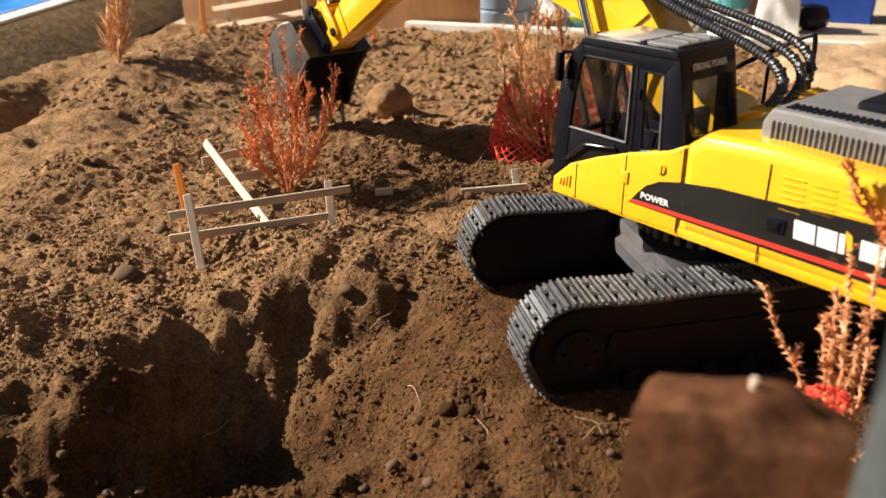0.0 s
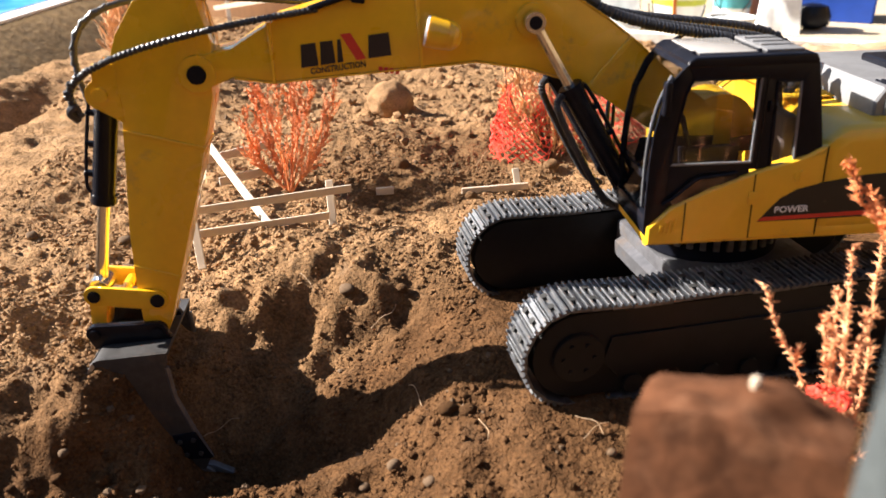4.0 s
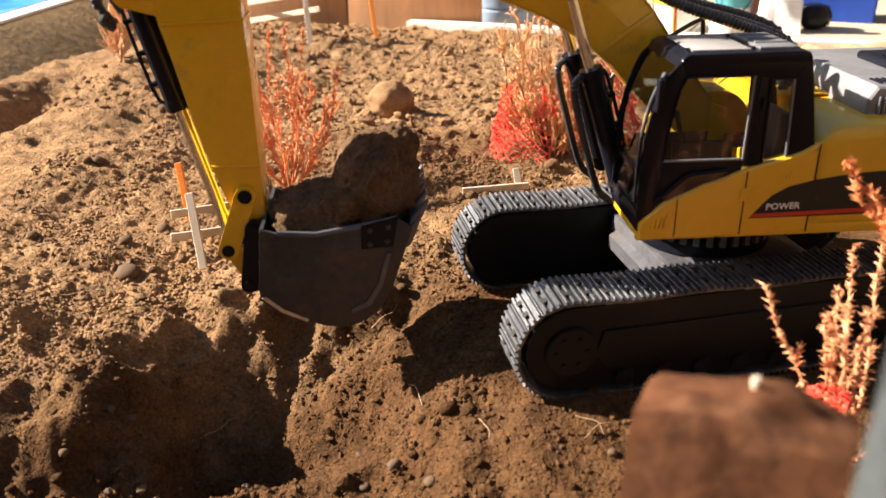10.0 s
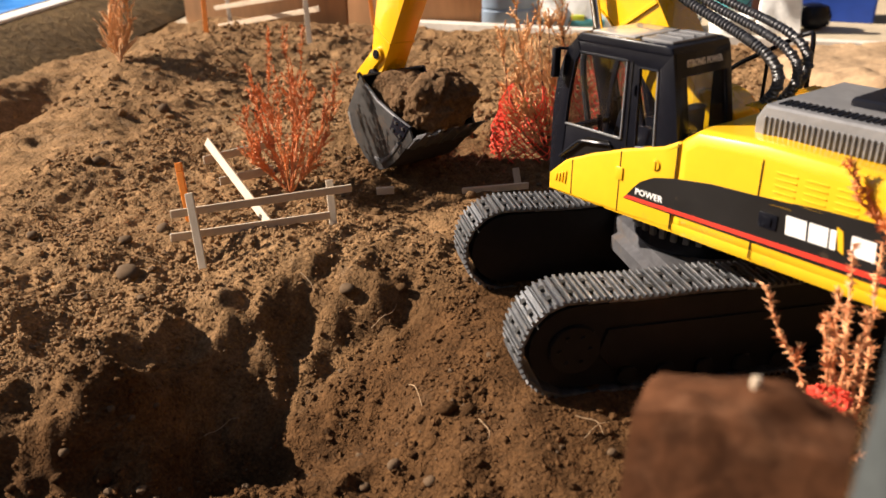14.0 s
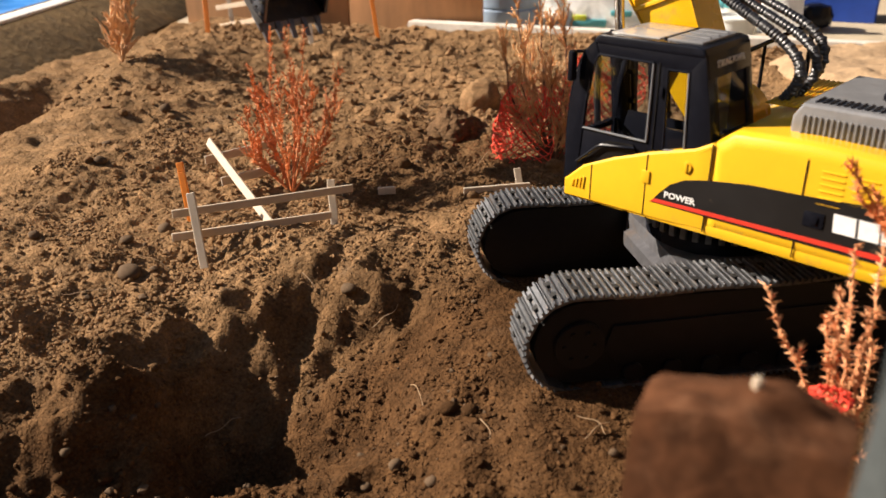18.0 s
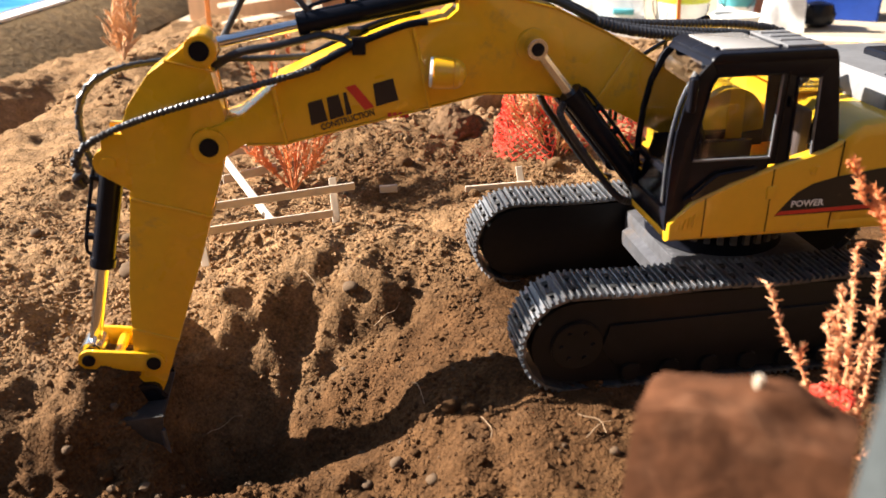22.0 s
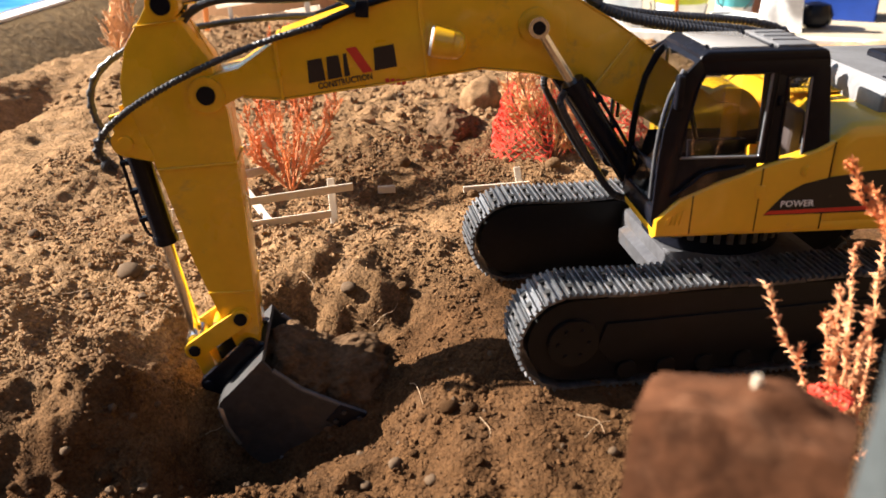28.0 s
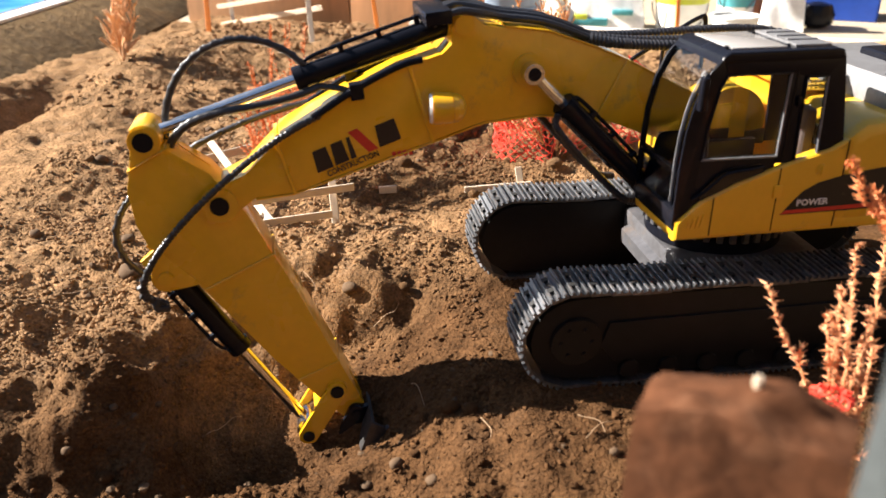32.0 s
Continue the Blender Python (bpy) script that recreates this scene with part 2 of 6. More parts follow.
TARP = material("blue_tarp", (0.03, 0.24, 0.68), 0.35, 0.0, 0.3, 20.0, 0.5, 0.004, (0.35, 0.55, 0.8), 18.0, 0.3)
for dull in (BRICK, GREY_STONE, CONCRETE):
    dull.node_tree.nodes["Principled BSDF"].inputs["Specular IOR Level"].default_value = 0.1
PAPER_WHITE = material("white_edging", (0.74, 0.72, 0.68), 0.7, 0.0, 0.15, 40.0, 0.2, 0.001, DUST, 12.0, 0.2)


# ---- mesh tools ----
def box(x0, x1, y0, y1, z0, z1, bevel=0.0, seg=2, bm=None):
    """A block between two corners, with rounded edges, added to bm."""
    own = bmesh.new()
    bmesh.ops.create_cube(own, size=1.0)
    for v in own.verts:
        v.co = Vector((x0 + (v.co.x + 0.5) * (x1 - x0), y0 + (v.co.y + 0.5) * (y1 - y0), z0 + (v.co.z + 0.5) * (z1 - z0)))
    if bevel:
        bmesh.ops.bevel(own, geom=own.edges[:], offset=bevel, segments=seg, affect="EDGES", profile=0.6)
    return merge(bm, own)


def merge(bm, own):
    """Adds own to bm, or returns own."""
    if bm is None:
        return own
    spare = bpy.data.meshes.new("spare")
    own.to_mesh(spare)
    own.free()
    bm.from_mesh(spare)
    bpy.data.meshes.remove(spare)
    return bm


def prism(outline, y0, y1, bevel=0.0, seg=2, bm=None):
    """An outline in x and z, drawn out along y."""
    own = bmesh.new()
    back = [own.verts.new((x, y0, z)) for x, z in outline]
    front = [own.verts.new((x, y1, z)) for x, z in outline]
    own.faces.new(back)
    own.faces.new(front[::-1])
    for i in range(len(outline)):
        j = (i + 1) % len(outline)
        own.faces.new((back[j], back[i], front[i], front[j]))
    bmesh.ops.recalc_face_normals(own, faces=own.faces[:])
    if bevel:
        rim = [e for e in own.edges if abs(e.verts[0].co.y - e.verts[1].co.y) < 1e-7]
        bmesh.ops.bevel(own, geom=rim, offset=bevel, segments=seg, affect="EDGES", profile=0.6)
    return merge(bm, own)


def rod(a, b, r, seg=16, bm=None, r2=None, bevel=0.0):
    """A round bar from a to b."""
    a, b = Vector(a), Vector(b)
    own = bmesh.new()
    bmesh.ops.create_cone(own, cap_ends=True, segments=seg, radius1=r, radius2=r if r2 is None else r2, depth=(b - a).length)
    if bevel:
        ends = [e for e in own.edges if abs(e.verts[0].co.z - e.verts[1].co.z) < 1e-7]
        bmesh.ops.bevel(own, geom=ends, offset=bevel, segments=2, affect="EDGES")
    bmesh.ops.transform(own, matrix=Matrix.Translation((a + b) / 2) @ (b - a).to_track_quat("Z", "Y").to_matrix().to_4x4(), verts=own.verts[:])
    return merge(bm, own)


def tube(points, r, seg=8, bm=None, ribs=0.0):
    """A pipe along points; r may be a list; ribs makes it corrugated."""
    points = [Vector(p) for p in points]
    own = bmesh.new()
    rings, side = [], None
    for i, p in enumerate(points):
        way = (points[min(i + 1, len(points) - 1)] - points[max(i - 1, 0)]).normalized()
        if side is None:
            side = way.orthogonal().normalized()
        side = (side - way * side.dot(way)).normalized()
        up = way.cross(side)
        rad = (r[i] if isinstance(r, (list, tuple)) else r) * (1.0 + (ribs if i % 2 else -ribs))
        rings.append([own.verts.new(p + rad * (math.cos(2 * math.pi * k / seg) * side + math.sin(2 * math.pi * k / seg) * up)) for k in range(seg)])
    for a, b in zip(rings, rings[1:]):
        for k in range(seg):
            own.faces.new((a[k], a[(k + 1) % seg], b[(k + 1) % seg], b[k]))
    own.faces.new(rings[0][::-1])
    own.faces.new(rings[-1])
    return merge(bm, own)


def spline(points, n):
    """n points on a smooth line through points."""
    pts = [Vector(p) for p in points]
    pts = [2 * pts[0] - pts[1], *pts, 2 * pts[-1] - pts[-2]]
    out = []
    for k in range(n):
        s = k / (n - 1) * (len(pts) - 3)
        i = min(int(s), len(pts) - 4)
        u = s - i
        a, b, c, d = pts[i:i + 4]
        out.append(0.5 * (2 * b + (c - a) * u + (2 * a - 5 * b + 4 * c - d) * u * u + (3 * b - a - 3 * c + d) * u ** 3))
    return out


def mesh_of(name, bm, mats, angle=0.6):
    data = bpy.data.meshes.new(name)
    bm.to_mesh(data)
    bm.free()
    for m in mats if isinstance(mats, (list, tuple)) else [mats]:
        data.materials.append(m)
    data.polygons.foreach_set("use_smooth", [True] * len(data.polygons))
    data.set_sharp_from_angle(angle=angle)
    return data


def part(name, bm, mat, parent=None, label="", angle=0.6):
    """Links a bmesh as one mesh object, under a thing or under a part."""
    ob = new(name, mesh_of(name, bm, mat, angle))
    ob.parent = parent
    return tagged(ob, label)


def share(name, data, parent, m):
    """One more object on a mesh that is there already."""
    ob = new(name, data)
    ob.parent = parent
    ob.matrix_basis = m
    return ob


def letters(text, width, height, thick, mat, parent, m, name="letter_mark"):
    """Words in the built-in font, as a mesh of that size, centred in x and y."""
    curve = bpy.data.curves.new("words", "FONT")
    curve.body, curve.extrude, curve.resolution_u, curve.offset = text, 0.1, 2, 0.022
    spare = bpy.data.objects.new("spare", curve)
    scene.collection.objects.link(spare)
    bpy.context.view_layer.update()
    data = bpy.data.meshes.new_from_object(spare.evaluated_get(bpy.context.evaluated_depsgraph_get()))
    bpy.data.objects.remove(spare)
    bpy.data.curves.remove(curve)
    co = np.empty(len(data.vertices) * 3)
    data.vertices.foreach_get("co", co)
    co = co.reshape(-1, 3)
    low, high = co.min(0), co.max(0)
    co = (co - (low + high) / 2) / (high - low) * np.array((width, height, thick))
    data.vertices.foreach_set("co", co.ravel())
    data.materials.clear()
    data.materials.append(mat)
    ob = new(name, data)
    ob.parent = parent
    ob.matrix_basis = m
    return ob


def empty(name, m, label, category, group=""):
    ob = new(name)
    ob.empty_display_size = 0.02
    ob.matrix_basis = m
    return tagged(ob, label, category, group)


# ---- the ground ----
def lattice(ix, iy, seed):
    """Repeatable random numbers from 0 to 1 on whole-number places."""
    h = np.sin(ix * 127.1 + iy * 311.7 + seed * 74.7) * 43758.5453
    return h - np.floor(h)


def rough_noise(x, y, scale, seed):
    """Smooth noise from 0 to 1 with bumps of that size in metres."""
    x, y = x / scale, y / scale
    ix, iy = np.floor(x), np.floor(y)
    u, v = x - ix, y - iy
    u, v = u * u * (3 - 2 * u), v * v * (3 - 2 * v)
    a, b = lattice(ix, iy, seed), lattice(ix + 1, iy, seed)
    c, d = lattice(ix, iy + 1, seed), lattice(ix + 1, iy + 1, seed)
    return (a * (1 - u) + b * u) * (1 - v) + (c * (1 - u) + d * u) * v


def ease(a, b, x):
    t = np.clip((x - a) / (b - a), 0.0, 1.0)
    return t * t * (3 - 2 * t)


def mound(x, y, cx, cy, rx, ry, turn=0.0):
    c, s = math.cos(radians(turn)), math.sin(radians(turn))
    dx, dy = x - cx, y - cy
    return np.exp(-((c * dx + s * dy) / rx) ** 2 - ((-s * dx + c * dy) / ry) ** 2)


def ground_shape(x, y):
    """The large forms: the bench the machine stands on, the trench that it digs, the bank behind it and the mounds."""
    u, v = -(0.906 * x + 0.423 * y), -0.423 * x + 0.906 * y
    wob = 0.010 * (rough_noise(x, y, 0.085, 5) - 0.5) + 0.026 * (rough_noise(x, y, 0.036, 6) - 0.5) + 0.012 * (rough_noise(x, y, 0.015, 7) - 0.5)
    bench = -0.004 - 0.012 * ease(0.40, 0.48, u) * ease(0.2, 0.1, v)
    front = -0.03 - 0.27 * np.clip(u - 0.10, 0.0, 0.42)
    floor = -0.012 - 0.122 * np.clip((u - 0.185) / 0.25, 0.0, 1.0) ** 1.15 + 0.058 * ease(0.41, 0.52, u)
    foot = 0.040 - 0.50 * np.clip(u - 0.29, 0.0, 0.135) - 0.060 * ease(0.445, 0.515, u + wob)
    crest = 0.130 - 0.030 * ease(0.38, 0.50, u)
    rise = np.clip((v + wob - foot) / (crest - foot), 0.0, 1.0)
    back = 1.0 - (1.0 - rise) ** (1.35 - 0.25 * ease(0.455, 0.515, u))
    near = ease(-0.065, -0.120, v + wob)
    low = floor * (1 - near) + front * near + 0.026 * np.exp(-((v + 0.122 + wob) / 0.03) ** 2) * ease(0.12, 0.25, u)
    low = low - 0.030 * np.exp(-((v + 0.062) / 0.032) ** 2) * ease(0.25, 0.31, u) * ease(0.47, 0.41, u)
    low = low + 0.022 * ease(0.44, 0.54, u)
    z = low * (1 - back) + bench * back
    z += 4.0 * back * (1 - back) * ease(0.24, 0.32, u) * (0.040 * (rough_noise(x, y, 0.050, 12) - 0.42) + 0.022 * (rough_noise(x, y, 0.022, 13) - 0.5))
    z = z + (np.maximum(z, -0.012 - 0.03 * ease(-0.14, -0.30, v)) - z) * ease(0.27, 0.17, u + 1.5 * wob)
    z += 0.060 * mound(x, y, -1.02, 0.64, 0.13, 0.36, 6.0) + 0.035 * mound(x, y, -0.84, 0.98, 0.2, 0.12)
    z += 0.03 * mound(x, y, -0.74, 0.12, 0.16, 0.10, 20.0) + 0.018 * mound(x, y, -0.86, 0.36, 0.10, 0.12)
    z -= 0.090 * mound(x, y, -1.13, 0.34, 0.065, 0.22, 16.0)
    z += 0.030 * mound(x, y, -0.47, 0.34, 0.10, 0.08)
    z -= 0.022 * mound(x, y, -0.62, 0.20, 0.035, 0.02) + 0.015 * mound(x, y, -0.33, 0.16, 0.06, 0.03)
    z += 0.014 * mound(x, y, -0.33, 0.42, 0.07, 0.07) + 0.02 * mound(x, y, -0.10, 0.36, 0.12, 0.06)
    z += 0.016 * mound(x, y, -0.30, 0.02, 0.05, 0.03) + 0.012 * mound(x, y, -0.42, -0.02, 0.05, 0.02, -20.0)
    return z


def ground_height(x, y):
    """The large forms with lumps, clods and crumbs."""
    x, y = np.asarray(x, float), np.asarray(y, float)
    z = ground_shape(x, y)
    under = ease(0.30, 0.16, np.abs(x) + 0.0 * y) * ease(0.34, 0.2, np.abs(y))
    amp = 1.0 - 0.6 * under
    z += amp * 0.020 * (rough_noise(x, y, 0.075, 1) - 0.5)
    lumps = rough_noise(x + 0.01 * rough_noise(x, y, 0.02, 8), y, 0.028, 2)
    z += amp * 0.012 * np.maximum(0.0, lumps - 0.45)
    clods = rough_noise(x, y + 0.006 * rough_noise(x, y, 0.012, 9), 0.014, 3)
    z += amp * 0.0062 * np.maximum(0.0, clods - 0.48) - amp * 0.005 * np.maximum(0.0, 0.3 - clods)
    z += amp * 0.0046 * (rough_noise(x, y, 0.008, 4) - 0.5)
    return z


def ground_at(x, y):
    return float(ground_height(np.array([x]), np.array([y]))[0])


def build_ground():
    xs = np.concatenate([np.arange(-1.36, -0.82, 0.006), np.arange(-0.82, 0.02, 0.003), np.arange(0.02, 0.5, 0.012), np.arange(0.5, 1.92, 0.04)])
    ys = np.concatenate([np.arange(-2.52, -0.62, 0.05), np.arange(-0.62, -0.40, 0.008), np.arange(-0.40, 0.30, 0.003), np.arange(0.30, 0.62, 0.004), np.arange(0.62, 1.30, 0.006)])
    gx, gy = np.meshgrid(xs, ys)
    gz = ground_height(gx, gy)
    nx, ny = len(xs), len(ys)
    index = np.arange(nx * ny).reshape(ny, nx)
    faces = np.stack([index[:-1, :-1], index[:-1, 1:], index[1:, 1:], index[1:, :-1]], -1).reshape(-1, 4)
    data = bpy.data.meshes.new("ground")
    data.from_pydata(np.stack([gx, gy, gz], -1).reshape(-1, 3), [], faces.tolist())
    data.materials.append(SOIL)
    data.polygons.foreach_set("use_smooth", [True] * len(data.polygons))
    return tagged(new("ground", data), "loose brown garden soil heaped in a walled bed", "soil", kind="structure")


build_ground()


# ---- the toy excavator: metres in its own space, x forwards, y to its left ----
BOOM_FOOT, BOOM_LENGTH, BOOM_EYE, STICK_LUG, BOOM_RAM_BASE = (0.0031, 0.1595), 0.4155, (0.1698, 0.0690), (0.2167, 0.1090), (0.082, 0.118)
SLEW, BOOM_SIDE = (-0.0016, -0.0063, 0.0009), -0.0062
STICK_EYE, BUCKET_RAM_BASE, IDLER_PIN, IDLER_LENGTH = (-0.0666, 0.0244), (0.0362, 0.0662), (0.1952, -0.0036), 0.0510
BUCKET_PIVOT, BUCKET_EAR, LINK_LENGTH = (0.2238, -0.0088), 0.0514, 0.0349
HOSE_PIECES = 16
HOSE_RUNS = [
    (("boom", (0.335, 0.024, 0.057)), (0.60, 0.10, -0.16), ("stick", (0.052, 0.014, 0.082)), (-0.28, 0.1, 0.30), 0.105),
    (("boom", (0.335, -0.024, 0.057)), (0.9, -0.15, -0.1), ("stick", (0.052, -0.014, 0.082)), (-0.80, -0.1, 0.60), 0.105),
    (("barrel", (0.122, 0.0, 0.012)), (0.35, 0.0, 0.62), ("stick", (-0.042, -0.006, 0.020)), (-0.85, 0.0, -0.25), 0.085),
    (("boom", (0.115, 0.012, 0.083)), (-1.0, 0.1, -0.35), ("house", (-0.050, 0.014, 0.192)), (-0.65, 0.1, 0.80), 0.058),
    (("boom", (0.115, -0.004, 0.083)), (-1.0, 0.0, -0.35), ("house", (-0.054, -0.002, 0.192)), (-0.65, 0.0, 0.85), 0.062),
    (("boom", (0.120, -0.016, 0.083)), (-1.0, 0.0, -0.25), ("house", (-0.050, -0.020, 0.192)), (-0.65, 0.0, 0.9), 0.068),
    (("barrel", (0.118, 0.008, -0.009)), (0.95, 0.1, -0.05), ("stick", (-0.040, 0.006, 0.022)), (-0.75, 0.0, -0.45), 0.060),
]
MOVING = {}
excavator = empty("toy_excavator", pose(0, 0, 0, 0, 0, -150), "yellow and black toy excavator on metal crawler tracks, digging in soil", "toy excavator")


def ring(x, z, r, y0, y1, bm, seg=24):
    return rod((x, y0, z), (x, y1, z), r, seg, bm, bevel=0.0006)


def circle_to(points, cx, cz, r, a0, a1, n=8):
    """Adds an arc in degrees to an outline."""
    for k in range(n + 1):
        a = radians(a0 + (a1 - a0) * k / n)
        points.append((cx + r * math.cos(a), cz + r * math.sin(a)))
    return points


# crawler: frame, rollers and shoes on both sides
LOOP_FRONT, LOOP_BACK, LOOP_RADIUS = 0.157, -0.157, 0.0395
LOOP_LOW = -0.010


def loop_place(d):
    """Place and slope on the crawler's loop, d metres along it: top run first."""
    run = LOOP_FRONT - LOOP_BACK
    half = math.pi * LOOP_RADIUS
    d %= 2 * run + 2 * half
    if d < run:
        sag = 0.0016 * math.sin(math.pi * d / run * 3) ** 2
        return LOOP_BACK + d, LOOP_LOW + 2 * LOOP_RADIUS - sag, 0.0
    d -= run
    if d < half:
        a = math.pi / 2 - d / LOOP_RADIUS
        return LOOP_FRONT + LOOP_RADIUS * math.cos(a), LOOP_LOW + LOOP_RADIUS + LOOP_RADIUS * math.sin(a), a - math.pi / 2
    d -= half
    if d < run:
        return LOOP_FRONT - d, LOOP_LOW, -math.pi
    d -= run
    a = -math.pi / 2 - d / LOOP_RADIUS
    return LOOP_BACK + LOOP_RADIUS * math.cos(a), LOOP_LOW + LOOP_RADIUS + LOOP_RADIUS * math.sin(a), a - math.pi / 2


SHOES = 56
SHOE_PITCH = (2 * (LOOP_FRONT - LOOP_BACK) + 2 * math.pi * LOOP_RADIUS) / SHOES
shoe_bm = box(-SHOE_PITCH * 0.48, SHOE_PITCH * 0.48, -0.0215, 0.0215, -0.0012, 0.0008)
for k in (-0.34, 0.0, 0.34):
    box(SHOE_PITCH * k - 0.0011, SHOE_PITCH * k + 0.0011, -0.0215, 0.0215, 0.0006, 0.0034, 0.0004, 1, shoe_bm)
# solid near-black blocks: the shade inside the shoe's holes, put into the colour
hole_shade_from = len(shoe_bm.faces)
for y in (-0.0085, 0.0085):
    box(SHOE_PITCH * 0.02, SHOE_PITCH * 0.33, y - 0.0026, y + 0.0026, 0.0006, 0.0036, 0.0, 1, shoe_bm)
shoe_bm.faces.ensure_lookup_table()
for f in shoe_bm.faces[hole_shade_from:]:
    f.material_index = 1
SHOE = mesh_of("track_shoe", shoe_bm, [TRACK, TRACK_HOLE_SHADE])

carriage = box(-0.075, 0.055, -0.07, 0.07, 0.030, 0.060, 0.006)
prism([(-0.06, 0.036), (0.062, 0.032), (0.062, 0.044), (0.03, 0.062), (-0.06, 0.062)], -0.055, 0.055, 0.003, 2, carriage)
part("undercarriage", carriage, GREY_METAL, excavator, "dusty grey steel centre frame between the crawlers")
ring_bm = rod((0, 0, 0.060), (0, 0, 0.094), 0.058, 40, None, bevel=0.001)
part("slew_ring", ring_bm, BLACK, excavator).matrix_basis = Matrix.Translation(SLEW)
tooth_bm = box(-0.0025, 0.0025, -0.002, 0.003, -0.006, 0.006, 0.0006)
TOOTH = mesh_of("ring_tooth", tooth_bm, GREY_METAL)
for k in range(36):
    share("ring_tooth", TOOTH, excavator, Matrix.Translation(SLEW) @ Matrix.Rotation(2 * math.pi * k / 36, 4, "Z") @ pose(0, 0.0585, 0.078))

for side in (1, -1):
    y = side * 0.092
    inner = prism(circle_to(circle_to([], 0.156, 0.0295, 0.0350, 90, -90), -0.156, 0.0295, 0.0350, 270, 90), y - 0.0185, y + 0.0185, 0.002)
    crawler = part("crawler_frame", inner, FRAME_BLACK, excavator, "black plastic crawler side frame")
    plate = prism([(-0.128, 0.010), (0.125, 0.010), (0.137, 0.024), (0.131, 0.044), (-0.128, 0.048), (-0.137, 0.034)], y + side * 0.0185, y + side * 0.0212, 0.001)
    part("side_plate", plate, FRAME_BLACK, crawler)
    for x in (-0.112, -0.080, -0.048, -0.016, 0.016, 0.048, 0.080, 0.112):
        part("track_roller", rod((x, y + side * 0.0185, 0.002), (x, y + side * 0.0222, 0.002), 0.0080, 18, None, bevel=0.0006), FRAME_BLACK, crawler)
    for x, r in ((0.156, 0.020), (-0.156, 0.023)):
        hub = rod((x, y + side * 0.0185, 0.0295), (x, y + side * 0.0222, 0.0295), r, 28, None, bevel=0.0008)
        for k in range(6):
            a = math.pi * k / 3
            rod((x + 0.6 * r * math.cos(a), y + side * 0.022, 0.0295 + 0.6 * r * math.sin(a)), (x + 0.6 * r * math.cos(a), y + side * 0.0238, 0.0295 + 0.6 * r * math.sin(a)), 0.0018, 8, hub)
        part("drive_wheel", hub, FRAME_BLACK, crawler)
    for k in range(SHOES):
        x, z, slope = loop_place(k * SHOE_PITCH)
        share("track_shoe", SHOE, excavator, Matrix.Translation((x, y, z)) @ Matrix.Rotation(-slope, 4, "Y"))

# upper body
house = part("house", box(0.028, 0.088, 0.030, 0.104, 0.1005, 0.112, 0.004, 2, box(-0.205, 0.030, -0.104, 0.104, 0.1005, 0.112, 0.004)), YELLOW, excavator, "glossy yellow upper body with black side stripe")
MOVING["house"] = house
ENGINE = [(-0.036, 0.110), (-0.036, 0.172), (-0.052, 0.184), (-0.105, 0.187), (-0.206, 0.184), (-0.219, 0.176), (-0.224, 0.160), (-0.224, 0.118), (-0.214, 0.106), (-0.200, 0.104), (-0.036, 0.104)]
hood_bm = prism(ENGINE, -0.1045, 0.1045, 0.011, 4)
part("engine_hood", hood_bm, YELLOW, house)
SIDE = [(0.0895, 0.1010), (0.0895, 0.1157), (0.0715, 0.1317), (0.0425, 0.1445), (0.010, 0.1559), (-0.025, 0.166), (-0.036, 0.172), (-0.040, 0.172), (-0.040, 0.104), (0.0, 0.102)]
part("cab_side_panel", prism(SIDE, 0.0935, 0.1048, 0.004, 3), YELLOW, house)
part("front_sill", box(0.080, 0.0893, 0.030, 0.0945, 0.1012, 0.1125, 0.003), YELLOW, house)
RIGHT_SIDE = [(0.026, 0.104), (0.026, 0.138), (0.020, 0.146), (0.012, 0.152), (-0.036, 0.166), (-0.040, 0.166), (-0.040, 0.104)]
part("tank_box", prism(RIGHT_SIDE, -0.1045, -0.036, 0.004, 3), YELLOW, house)
part("boom_well", box(-0.036, 0.062, -0.036, 0.030, 0.100, 0.118, 0.002), BLACK, house)
rail = tube(spline([(0.066, -0.098, 0.128), (0.064, -0.098, 0.165), (0.052, -0.098, 0.186), (0.010, -0.098, 0.212), (-0.014, -0.098, 0.2255), (-0.021, -0.098, 0.222), (-0.022, -0.098, 0.180)], 30), 0.0021)
for x, z in ((0.060, 0.176), (0.018, 0.2070)):
    tube([(x, -0.098, z), (x, -0.098, 0.135)], 0.0017, 8, rail)
part("hand_rail", rail, BLACK, house)
tread = box(-0.105, -0.040, -0.074, 0.026, 0.1872, 0.1886, 0.0004)
for k in range(16):
    box(-0.103 + 0.0039 * k, -0.1012 + 0.0039 * k, -0.072, 0.024, 0.1884, 0.1898, 0.0003, 1, tread)
part("tread_plate", tread, YELLOW, house)
# panel gaps, the vent slats and hinges on the side that carries the cab
for x, z0, z1, lean in ((0.0625, 0.104, 0.134, 0.0), (0.0127, 0.104, 0.1535, 0.0), (-0.0385, 0.104, 0.172, 0.0), (-0.1060, 0.104, 0.176, 0.0)):
    part("panel_gap", box(x - 0.0004, x + 0.0004, 0.1046, 0.10505, z0, z1), BLACK, house)
for k in range(4):
    part("vent_slit", prism([(0.0795 - 0.0035 * k, 0.1115), (0.0815 - 0.0035 * k, 0.1115), (0.0800 - 0.0035 * k, 0.1175 + 0.0016 * k), (0.0785 - 0.0035 * k, 0.1175 + 0.0016 * k)], 0.1046, 0.1057, 0.0003), YELLOW, house)
part("hinge", box(0.0092, 0.0162, 0.1040, 0.1060, 0.1305, 0.1405, 0.0008), YELLOW, house)
